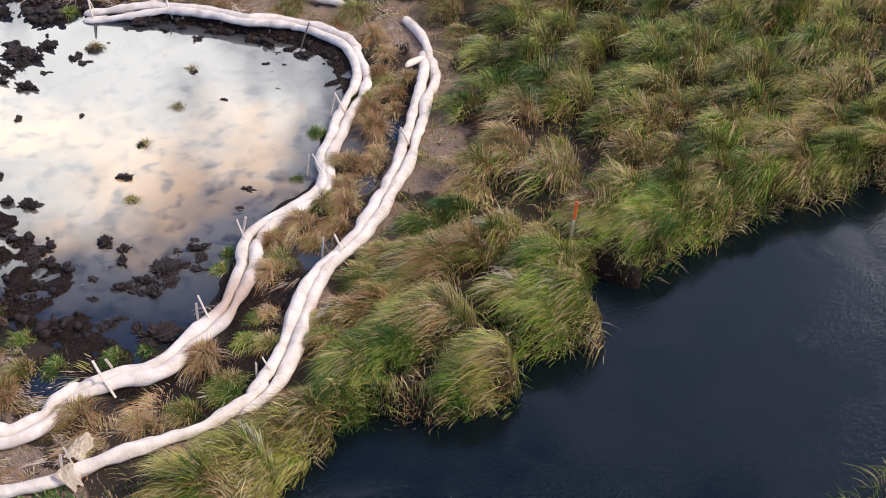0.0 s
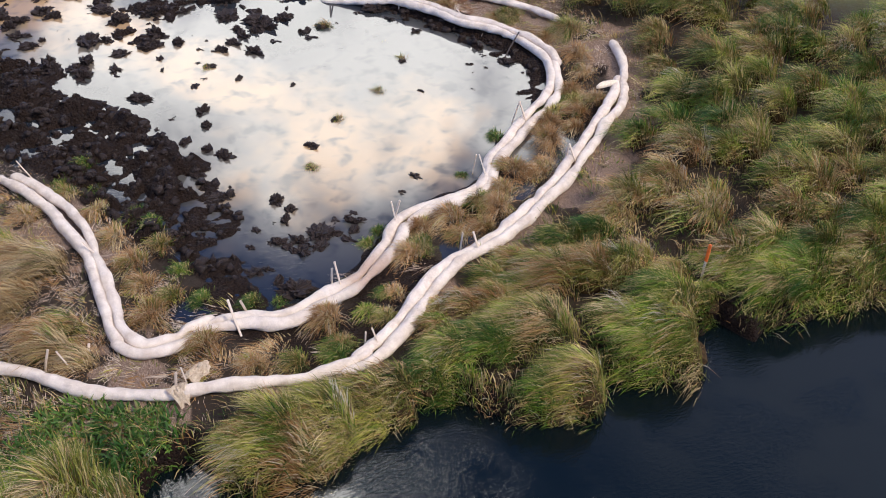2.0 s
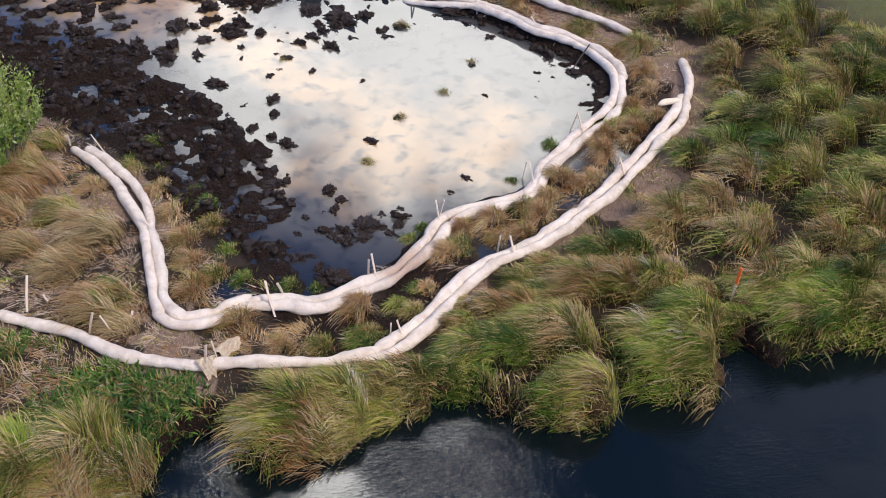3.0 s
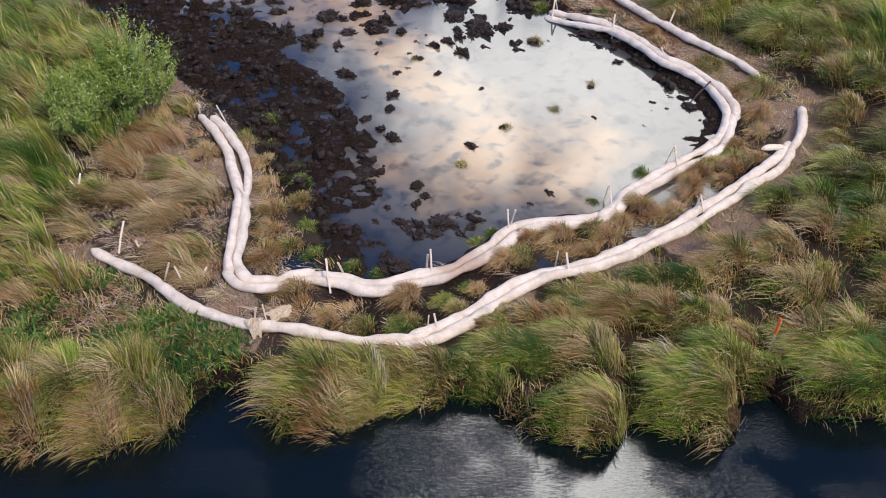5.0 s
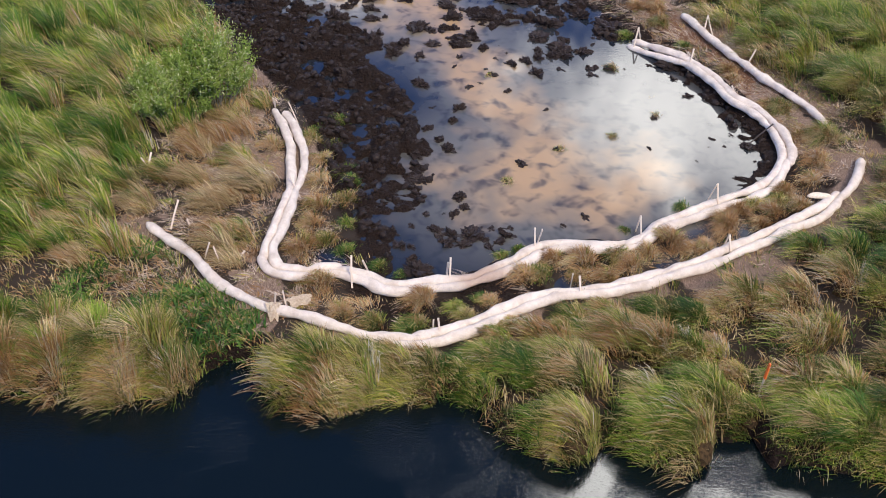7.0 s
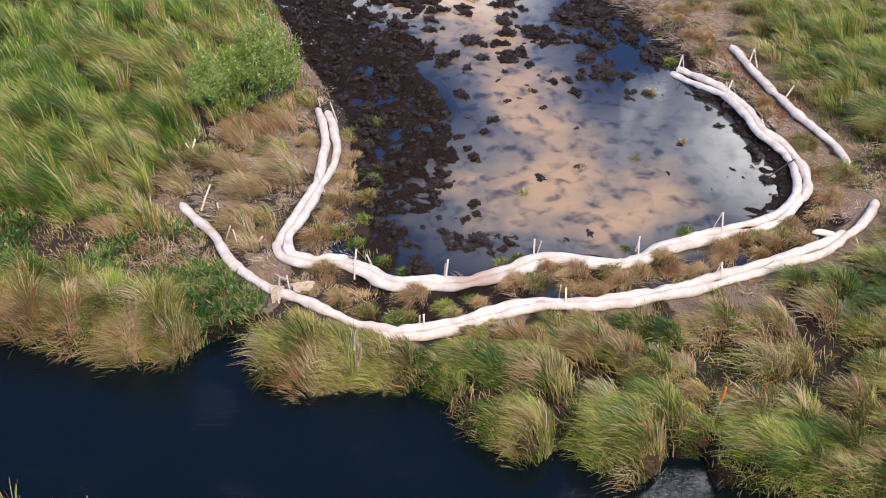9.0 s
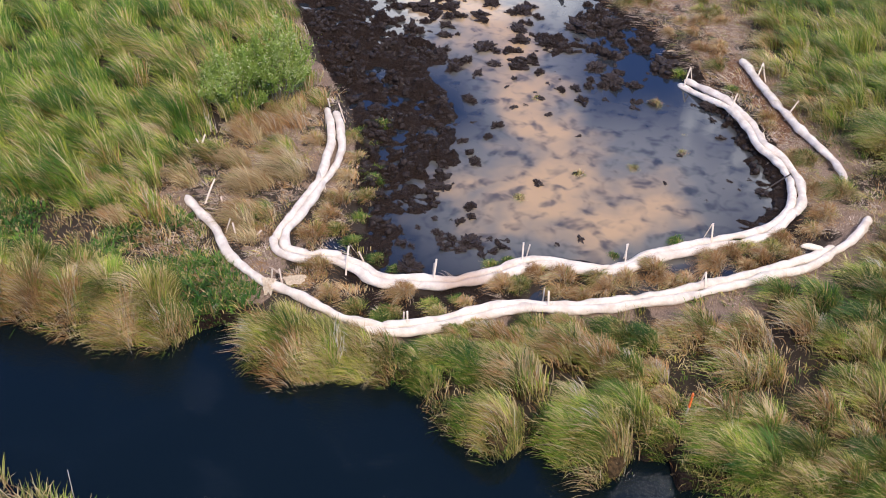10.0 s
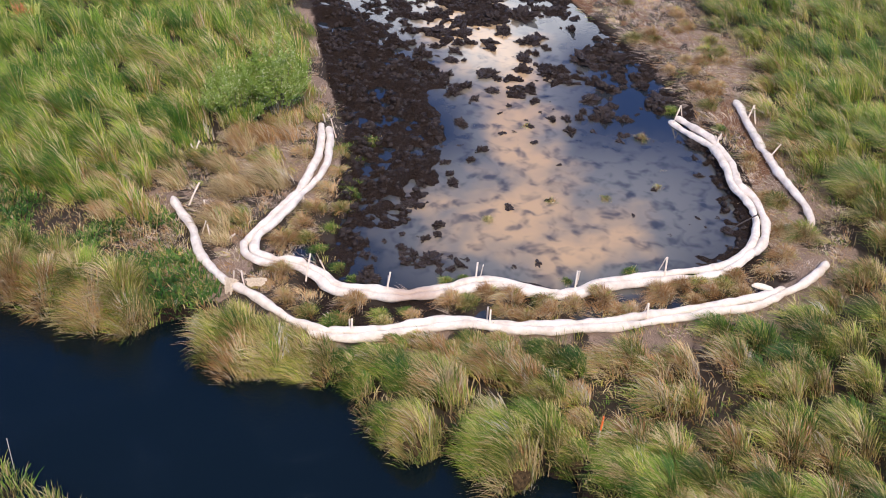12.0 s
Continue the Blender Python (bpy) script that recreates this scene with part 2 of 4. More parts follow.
def plain_material(name, a, c, rough=0.7, scale=20.0, shine=0.5):
    m, n = material(name)
    g = n.noise(place(n), scale, 5.0, 0.6)
    b = n.add("ShaderNodeBsdfPrincipled", Base_Color=n.mix(n.ramp(g, 0.3, 0.7), a, c), Roughness=rough, Specular_IOR_Level=shine, Normal=bump(n, g, 0.4, 0.01))
    finish(n, b.outputs[0])
    return m


GROUND, PEAT, POND, CREEK, NET = ground_material(), peat_material(), pond_material(), creek_material(), wattle_material()
WOOD = wood_material("pale_stake_wood", (0.52, 0.38, 0.26), (0.74, 0.62, 0.50))
TWIG = wood_material("dark_wet_twig", (0.03, 0.022, 0.018), (0.09, 0.065, 0.05))
ORANGE = plain_material("orange_paint", (0.80, 0.13, 0.02), (0.90, 0.19, 0.035), 0.5)
SACK = plain_material("tan_burlap", (0.64, 0.50, 0.35), (0.84, 0.71, 0.54), 0.9, 30.0)
# matted dead leaf bases, near-black so that tussock undersides look shaded
PEDESTAL = plain_material("shade_dark_leaf_bases", (0.022, 0.015, 0.008), (0.085, 0.05, 0.022), 1.0, 14.0, 0.05)
BARK = plain_material("willow_bark", (0.10, 0.08, 0.05), (0.20, 0.17, 0.11), 0.8)


# ---- plan: fields in the ground plane ----
def lattice(ix, iy, seed):
    h = (ix.astype(np.int64) * 374761393 + iy.astype(np.int64) * 668265263 + seed * 974634777) & 0x7FFFFFFF
    h = ((h ^ (h >> 13)) * 1274126177) & 0x7FFFFFFF
    return ((h ^ (h >> 16)) & 0xFFFF) / 65535.0


def value_noise(x, y, size, seed):
    u, v = np.asarray(x) / size, np.asarray(y) / size
    iu, iv = np.floor(u), np.floor(v)
    fu, fv = u - iu, v - iv
    fu, fv = fu * fu * (3 - 2 * fu), fv * fv * (3 - 2 * fv)
    a, b = lattice(iu, iv, seed), lattice(iu + 1, iv, seed)
    c, d = lattice(iu, iv + 1, seed), lattice(iu + 1, iv + 1, seed)
    return (a * (1 - fu) + b * fu) * (1 - fv) + (c * (1 - fu) + d * fu) * fv


def step(v, lo, hi):
    t = np.clip((np.asarray(v) - lo) / (hi - lo), 0, 1)
    return t * t * (3 - 2 * t)


def path_distance(x, y, pts, closed=False):
    """Distance from points to a polyline."""
    best = np.full(np.shape(x), 1e9)
    ring = list(pts) + ([pts[0]] if closed else [])
    for (ax, ay), (bx, by) in zip(ring, ring[1:]):
        dx, dy = bx - ax, by - ay
        t = np.clip(((x - ax) * dx + (y - ay) * dy) / (dx * dx + dy * dy + 1e-9), 0, 1)
        best = np.minimum(best, np.hypot(x - ax - t * dx, y - ay - t * dy))
    return best


def inside(x, y, pts):
    """Signed distance to a polygon's edge, positive inside."""
    odd = np.zeros(np.shape(x), bool)
    for (ax, ay), (bx, by) in zip(pts, pts[1:] + pts[:1]):
        hit = (ay > y) != (by > y)
        with np.errstate(divide="ignore", invalid="ignore"):
            odd ^= hit & (x < (bx - ax) * (y - ay) / (by - ay + 1e-12) + ax)
    d = path_distance(x, y, pts, True)
    return np.where(odd, d, -d)


INNER_LINE = [(-5.76, 24.42), (-5.26, 23.52), (-4.80, 22.52), (-4.55, 21.41), (-4.47, 20.30), (-4.45, 19.20), (-4.46, 18.54), (-4.19, 17.95),
              (-3.58, 17.88), (-3.00, 18.10), (-2.41, 18.06), (-1.60, 17.78), (-0.79, 17.96), (0.08, 18.28), (0.92, 18.96), (1.58, 19.74),
              (2.33, 19.91), (3.27, 20.01), (3.83, 20.51), (4.23, 21.09), (5.03, 21.68), (5.88, 22.38), (6.58, 22.92), (7.14, 23.73),
              (7.40, 24.70), (7.20, 25.74), (6.78, 26.54), (6.18, 27.09), (5.68, 28.14), (5.09, 28.94), (4.29, 29.53), (3.41, 30.26)]
OUTER_LINE = [(-7.47, 19.05), (-6.94, 18.60), (-6.14, 18.07), (-5.44, 17.40), (-4.78, 16.90), (-4.02, 16.56), (-3.31, 16.46), (-2.41, 16.18),
              (-1.55, 16.02), (-0.89, 16.06), (-0.29, 16.31), (0.29, 16.75), (1.24, 17.60), (1.87, 17.97), (2.67, 18.24), (3.68, 18.65),
              (4.44, 19.20), (5.34, 19.85), (6.34, 20.65), (7.14, 21.35), (7.84, 21.96), (8.40, 22.72), (8.89, 23.53), (9.19, 24.60)]
FAR_LINE = [(8.61, 26.06), (8.23, 26.90), (7.80, 27.45), (7.25, 28.10), (6.72, 28.91), (6.26, 29.60), (5.77, 30.43), (5.35, 31.30), (4.98, 31.90)]
POND_EDGE = [(-1.7, 18.35), (-3.2, 20.2), (-4.0, 22.0), (-5.2, 24.6), (-6.9, 26.6), (-9.3, 29.8), (-11.0, 32.3), (-14.0, 36.5), (-19.0, 44.0), (-19, 60),
             (-8.5, 60), (-7.0, 42.0), (-2.5, 37.2), (-0.3, 35.2), (2.6, 32.5), (3.7, 30.8), (5.2, 28.6), (6.6, 26.2), (7.0, 25.3), (7.0, 24.3),
             (6.3, 23.3), (4.6, 21.8), (3.4, 20.75), (2.1, 20.4), (1.2, 20.0), (0.3, 19.0), (-0.7, 18.4)]
WORKS = OUTER_LINE + FAR_LINE + [(4.6, 34.3), (1.5, 38.0), (-3.0, 42.5), (-5.0, 60.0), (-22.0, 60.0), (-21.0, 44.0), (-14.4, 36.0), (-11.3, 32.4),
                                 (-9.5, 30.0), (-7.2, 27.0), (-6.2, 25.3), (-6.4, 23.0), (-6.9, 21.0)]

PLANTED = [(-6, 6.5), (-22.5, 27), (8, 45.5), (12.5, 42), (14, 33), (14, 25), (21.5, 18), (17, 9), (6, 5.5)]


def far_bank(x):
    return np.interp(x, [-40, -12, -9, -7, -5.3, -4.5, -3.9, -3.2, -1.5, -0.2, 0.6, 1.2, 2.6, 3.2, 3.8, 4.7, 5.2, 5.9, 6.2, 6.6, 8.0, 10.0, 12.0, 16.0, 25, 60],
                     [13.0, 13.3, 13.7, 13.7, 14.2, 15.0, 15.0, 13.9, 14.5, 14.7, 14.5, 13.75, 13.5, 14.0, 13.75, 13.5, 14.5, 14.5, 13.6, 14.0, 14.1, 13.7, 13.0, 11.5, 9, 0])


def near_bank(x):
    return np.interp(x, [-40, -6.0, 5.0, 14.0, 25, 60], [12.0, 9.75, 8.85, 7.4, 4.4, -8])


def water_edge(y):
    return np.interp(y, [18.3, 19.2, 20.3, 21.4, 22.4, 24.3, 26, 27.5, 29.3, 30.6, 33, 45], [-1.6, -1.65, -1.45, -1.45, -1.4, -1.95, -2.3, -3.3, -4.0, -5.5, -9, -18])


def terrain(x, y):
    """Height of the ground, with the masks for bare peat and for straw litter."""
    rough = value_noise(x, y, 0.9, 3) - 0.5
    fine = value_noise(x, y, 0.3, 5) - 0.5
    grit = value_noise(x, y, 0.13, 7) - 0.5
    land = 0.17 + 0.08 * rough + 0.05 * fine
    pond, works = inside(x, y, POND_EDGE), inside(x, y, WORKS)
    # trampled wet strip between the wattles
    strip = step(works, 0.0, 0.5) * step(24.5 - y, 0.0, 1.0) * step(x + 1.6 * rough + 0.8 * fine, -4.5, -3.0)
    land = land - strip * (0.135 + 0.17 * (value_noise(x, y, 1.1, 11) - 0.45))
    left = water_edge(y) - x + 1.1 * (value_noise(x, y, 1.4, 13) - 0.5)
    heap = value_noise(x, y, 0.55, 17)
    clot = value_noise(x, y, 0.22, 37)
    lumps = 0.15 * step(heap, 0.42, 0.85) + 0.13 * step(clot, 0.4, 0.9) + 0.10 * fine + 0.10 * grit - 0.05
    bias = 0.20 * step(left, -0.25, 0.9)
    bias = bias * (1 - (0.40 + 0.35 * step(y, 25.0, 28.0)) * step(0.7 * value_noise(x, y, 0.7, 47) + 0.3 * value_noise(x, y, 0.25, 49), 0.64, 0.72))
    far = step(y, 27.0, 31.0)
    bias = np.maximum(bias, far * 0.11 * step(value_noise(x, y, 1.5, 19) - 0.12 * step(x, -1.0, 1.0), 0.38, 0.60))
    bias = np.maximum(bias, 0.12 * step(1.0 - np.hypot((x - 0.3) / 1.3, (y - 33.2) / 1.5) + 0.9 * rough, 0.0, 0.4))
    bias = np.maximum(bias, 0.10 * step(1.0 - np.hypot((x - 2.9) / 0.9, (y - 31.3) / 0.9) + 0.6 * rough, 0.0, 0.4))
    rim = (y > 23.2) * (x > 0) * step(0.55 - pond + 0.5 * rough, 0.0, 0.35)
    bias = np.maximum(bias, 0.11 * rim)
    bed = -0.13 + bias + lumps * (0.25 + 5.0 * bias)
    k = step(pond, -0.25, 0.35)
    z = land * (1 - k) + bed * k
    shore = y - far_bank(x) - 0.35 - 0.3 * fine - 0.3 * rough
    cut = step(shore, -0.45, 0.25)
    cut2 = step(near_bank(x) - y, -0.2, 0.3)
    z = -0.95 + (z + 0.95) * np.maximum(cut, cut2)
    mud = np.maximum(k, 0.34 * strip + 0.35 * strip * step(value_noise(x, y, 1.0, 23), 0.4, 0.6))
    mud = np.maximum(mud, step(pond, -0.75, -0.45) * (x > 1.0) * (y > 21.5))
    mud = np.maximum(mud, step(0.9 - shore, 0.0, 0.5) * (y > 10.5))
    edge = step(works, -2.2, 0.1) * (1 - k)
    straw = edge * step(0.7 * value_noise(x, y, 1.1, 29) + 0.3 * value_noise(x, y, 0.3, 31), 0.33, 0.62) * (1 - 0.84 * strip)
    return z, mud, straw


def height(x, y):
    return terrain(np.atleast_1d(np.asarray(x, float)), np.atleast_1d(np.asarray(y, float)))[0]


# ---- mesh helpers ----
def mesh_of(name, verts, faces, mats=(), smooth=False):
    me = bpy.data.meshes.new(name)
    me.from_pydata([tuple(v) for v in verts], [], [tuple(f) for f in faces])
    for m in mats:
        me.materials.append(m)
    if smooth:
        me.polygons.foreach_set("use_smooth", np.ones(len(me.polygons), bool))
    me.update()
    return me


def part(name, bm, mat, parent, label=""):
    me = bpy.data.meshes.new(name)
    bm.to_mesh(me)
    bm.free()
    me.materials.append(mat)
    ob = new(name, me)
    ob.parent = parent
    return tagged(ob, label)


def grid_object(name, xs, ys, mat):
    gx, gy = np.meshgrid(xs, ys)
    x, y = gx.ravel(), gy.ravel()
    z, mud, straw = terrain(x, y)
    me = bpy.data.meshes.new(name)
    w, h = len(xs), len(ys)
    me.vertices.add(w * h)
    me.vertices.foreach_set("co", np.stack([x, y, z], 1).ravel())
    i = (np.arange(h - 1)[:, None] * w + np.arange(w - 1)[None]).ravel()
    quads = np.stack([i, i + 1, i + w + 1, i + w], 1).ravel()
    me.loops.add(len(quads))
    me.loops.foreach_set("vertex_index", quads)
    me.polygons.add(len(i))
    me.polygons.foreach_set("loop_start", np.arange(len(i)) * 4)
    me.polygons.foreach_set("use_smooth", np.ones(len(i), bool))
    turf = step(-inside(x, y, PLANTED), 0.2, 1.6) * np.where(y < near_bank(x), 1.0, step(y - far_bank(x), 1.0, 1.8)) * step(-inside(x, y, WORKS), 0.5, 2.0)
    rust = step(inside(x, y, POND_EDGE), -2.6, -0.5) * step(y, 26.5, 29.0) * (x > -6)
    for key, v in (("mud", mud), ("straw", straw), ("turf", turf), ("rust", rust)):
        me.attributes.new(key, "FLOAT", "POINT").data.foreach_set("value", v.astype(np.float32))
    me.materials.append(mat)
    me.update(calc_edges=True)
    return new(name, me)


def spread(lo, hi, dense_lo, dense_hi, fine):
    """Coordinates, close together in the dense stretch and wider and wider apart outside it."""
    mid = np.arange(dense_lo, dense_hi, fine)

    def tail(a, b):
        out, d, p = [], fine * 2, a
        while abs(p - a) < abs(b - a):
            p += d * (1 if b > a else -1)
            out.append(p)
            d = min(d * 1.16, 60)
        return out
    return np.array(tail(dense_lo, lo)[::-1] + list(mid) + tail(mid[-1], hi))


# ---- ground and water ----
ground = grid_object("ground", spread(-500, 500, -7.5, 8.0, 0.06), spread(-300, 700, 13.4, 36.0, 0.06), GROUND)
tagged(ground, "wet dark peat and straw-littered marsh ground", "ground", kind="structure")


def sheet(name, x0, x1, y0, y1, z, mat, label):
    ob = new(name, mesh_of(name, [(x0, y0, z), (x1, y0, z), (x1, y1, z), (x0, y1, z)], [(0, 1, 2, 3)], (mat,)))
    return tagged(ob, label, "water", kind="structure")


sheet("pond_water", -40, 9.4, 16.9, 70, 0.0, POND, "shallow tan silty pond water mirroring clouds")
sheet("creek_water", -300, 300, -60, 16.0, -0.2, CREEK, "dark still creek water below the grassy bank")


# ---- wattles ----
def smooth_line(pts, gap):
    """Points at even steps along a smooth curve through pts."""
    p = np.array([pts[0]] + list(pts) + [pts[-1]], float)
    out = []
    for i in range(1, len(p) - 2):
        a, b, c, d = p[i - 1:i + 3]
        for t in np.linspace(0, 1, 24, endpoint=False):
            out.append(0.5 * (2 * b + (c - a) * t + (2 * a - 5 * b + 4 * c - d) * t * t + (3 * b - a - 3 * c + d) * t ** 3))
    out = np.array(out + [p[-1]])
    s = np.concatenate([[0], np.cumsum(np.hypot(*np.diff(out, axis=0).T))])
    q = np.arange(0, s[-1], gap)
    return np.stack([np.interp(q, s, out[:, 0]), np.interp(q, s, out[:, 1])], 1), q


def wattle(line, side, start, end, seed, radius=0.116, lift=0.0, label="", mat=NET):
    """One sagging fibre roll in its netting sleeve, laid along the line at a sideways offset."""
    pts, s = smooth_line(line, 0.05)
    keep = (s >= start) & (s <= end)
    t = np.gradient(pts, axis=0)
    t /= np.linalg.norm(t, axis=1)[:, None]
    across = np.stack([t[:, 1], -t[:, 0]], 1)
    sway = (value_noise(s, s * 0, 1.3, seed) - 0.5) * 0.12 + (value_noise(s, s * 0, 0.5, seed + 1) - 0.5) * 0.05
    pts = pts + across * (side + sway)[:, None]
    pts, t, across, s = pts[keep], t[keep], across[keep], s[keep]
    floor = np.array([height(pts[:, 0] + dx, pts[:, 1] + dy) for dx in (-0.12, 0, 0.12) for dy in (-0.12, 0, 0.12)]).max(0)
    n = 25
    floor = np.convolve(np.pad(floor, n // 2, mode="edge"), np.ones(n) / n, "valid")[:len(s)]
    fat = radius * (1 + 0.34 * (value_noise(s, s * 0, 0.33, seed + 2) - 0.5) + 0.24 * (value_noise(s, s * 0, 0.9, seed + 3) - 0.5))
    fat *= 1 - 0.25 * np.maximum(0, np.cos(s / 1.9 * math.pi)) ** 24
    ends = np.clip(np.minimum(s - s[0], s[-1] - s) / 0.14, 0, 1)
    fat *= 0.30 + 0.70 * np.sqrt(ends)
    ring = 14
    verts = []
    for i in range(len(s)):
        for k in range(ring):
            a = 2 * math.pi * k / ring
            r = fat[i] * (1 + 0.22 * (noise.noise(Vector((s[i] * 4, math.cos(a) * 1.2, math.sin(a) * 1.2 + seed)))))
            up = math.sin(a) * r * (0.98 if math.sin(a) > 0 else 0.74)
            verts.append((pts[i, 0] + across[i, 0] * math.cos(a) * r, pts[i, 1] + across[i, 1] * math.cos(a) * r,
                          floor[i] + radius * 0.68 + lift + up))
    faces = [(i * ring + k, i * ring + (k + 1) % ring, (i + 1) * ring + (k + 1) % ring, (i + 1) * ring + k)
             for i in range(len(s) - 1) for k in range(ring)]
    faces += [tuple(range(ring))[::-1], tuple(range((len(s) - 1) * ring, len(s) * ring))]
    ob = new("straw_wattle", mesh_of("straw_wattle", verts, faces, (mat,), True))
    return tagged(ob, label or "long white netted straw wattle staked on wet ground", "wattle", "wattles round the pond")


for side, breaks in ((-0.115, (0.25, 8.2, 15.3, 23.0, 40)), (0.115, (0.0, 6.4, 13.2, 21.0, 40))):
    for i, (a, b) in enumerate(zip(breaks, breaks[1:])):
        wattle(INNER_LINE, side, a - (0.12 if i else 0), b + 0.12, 31 + i * 7 + int(side * 100))
wattle(OUTER_LINE, 0.0, 0.0, 7.9, 71, label="single white netted straw wattle lying beside weeds")
for side, breaks in ((-0.10, (7.6, 13.5, 19.2)), (0.10, (7.2, 11.0, 17.5, 19.0))):
    for i, (a, b) in enumerate(zip(breaks, breaks[1:])):
        wattle(OUTER_LINE, side, a - 0.12, b + 0.12, 83 + i * 7 + int(side * 100))
wattle(OUTER_LINE, 0.0, 18.9, 40, 97, label="single white netted straw wattle end beside tussocks")
wattle(FAR_LINE, 0.0, 0.0, 40, 101, 0.125, 0.03, label="single white netted straw wattle on trampled straw")


# ---- stakes ----
def stake(x, y, tx, ty, h, wide=0.042, thick=0.024, mat=WOOD, name="wooden_stake", label="pale wooden stake driven beside the white wattles"):
    """A sawn stake with a chamfered, slightly mushroomed head, from the ground to its top."""
    z0 = float(height(x, y)[0])
    base, top = Vector((x, y, z0 - 0.06)), Vector((tx, ty, max(h, z0 + 0.05)))
    length = (top - base).length
    bm = bmesh.new()
    rows = [(0, 0.9), (length * 0.5, 1.0), (length - 0.03, 1.0), (length - 0.012, 1.12), (length, 0.8)]
    rings = []
    for z, k in rows:
        bow = 0.012 * math.sin(z / length * math.pi)
        rings.append([bm.verts.new((sx * wide * 0.5 * k + bow, sy * thick * 0.5 * k, z)) for sx, sy in ((-1, -1), (1, -1), (1, 1), (-1, 1))])
    for a, b in zip(rings, rings[1:]):
        for k in range(4):
            bm.faces.new((a[k], a[(k + 1) % 4], b[(k + 1) % 4], b[k]))
    bm.faces.new(rings[-1])
    bm.faces.new(rings[0][::-1])
    bmesh.ops.bevel(bm, geom=[e for e in bm.edges if abs(e.verts[0].co.z - e.verts[1].co.z) > 0.02], offset=0.003, segments=1, affect="EDGES")
    me = bpy.data.meshes.new(name)
    bm.to_mesh(me)
    bm.free()
    me.materials.append(mat)
    ob = new(name, me)
    ob.matrix_world = Matrix.Translation(base) @ (top - base).to_track_quat("Z", "Y").to_matrix().to_4x4() @ pose(0, 0, 0, 0, 0, (x * 71 + y * 37) % 60)
    return tagged(ob, label, "stake", "stakes of the wattles")


stake(-5.9, 24.66, -5.92, 24.56, 0.5)
stake(-5.1, 23.95, -5.39, 24.14, 0.7)
stake(-4.26, 20.71, -4.61, 21.08, 0.5)
stake(-2.44, 17.7, -2.53, 18.14, 0.65)
stake(-2.17, 18.29, -2.3, 18.19, 0.5)
stake(-0.36, 18.04, -0.41, 18.41, 0.65)
stake(-0.48, 18.41, -0.46, 18.42, 0.5)
stake(1.38, 19.63, 1.31, 19.85, 0.6)
stake(1.36, 19.9, 1.48, 19.81, 0.6)
stake(3.76, 20.35, 3.67, 20.71, 0.6)
stake(3.61, 20.91, 3.68, 20.85, 0.5)
stake(5.61, 22.05, 5.5, 22.41, 0.55)
stake(5.3, 22.4, 5.48, 22.36, 0.55)
stake(6.38, 27.16, 6.16, 27.38, 0.5)
stake(5.07, 28.65, 5.19, 29.16, 0.6)
stake(5.17, 29.27, 5.03, 29.12, 0.5)
stake(3.51, 29.8, 3.63, 30.24, 0.6)
stake(3.79, 30.26, 3.63, 30.24, 0.6)
stake(5.59, 30.87, 5.68, 31.3, 0.65)
stake(5.9, 30.97, 5.68, 31.3, 0.65)
stake(6.64, 28.87, 6.93, 29.33, 0.65)
stake(6.97, 30.05, 6.79, 29.6, 0.5)
stake(5.75, 20.05, 5.64, 20.31, 0.6)
stake(5.53, 20.27, 5.63, 20.29, 0.6)
stake(2.48, 18.0, 2.37, 18.23, 0.65)
stake(2.2, 18.45, 2.23, 18.4, 0.55)
stake(-0.3, 16.26, -0.41, 16.46, 0.6)
stake(-0.53, 16.53, -0.51, 16.51, 0.5)
stake(-3.87, 16.65, -3.82, 16.66, 0.65)
stake(-3.64, 16.8, -3.71, 16.8, 0.6)
stake(-5.83, 18.08, -5.68, 18.14, 0.6)
stake(-5.34, 17.86, -5.56, 18.03, 0.6)
stake(-5.11, 17.94, -5.0, 18.43, 0.2)
stake(-6.91, 19.0, -6.79, 19.44, 0.7)
stake(-6.5, 19.25, -6.58, 19.29, 0.3)
stake(-8.12, 20.87, -8.05, 21.24, 0.7)
stake(-7.95, 21.05, -8.28, 21.12, 0.6)
marker = stake(5.97, 15.68, 6.03, 15.66, 0.98, 0.05, 0.02, WOOD, "marker_stake", "wooden survey marker stake painted orange among grass tussocks")
sleeve = bmesh.new()
bmesh.ops.create_cube(sleeve, size=1.0, matrix=Matrix.Translation((0.006, 0, 0.73)) @ Matrix.Diagonal((0.060, 0.030, 0.40, 1)))
bmesh.ops.bevel(sleeve, geom=list(sleeve.edges), offset=0.004, segments=1, affect="EDGES")
part("painted_head", sleeve, ORANGE, marker, "bright orange painted head")


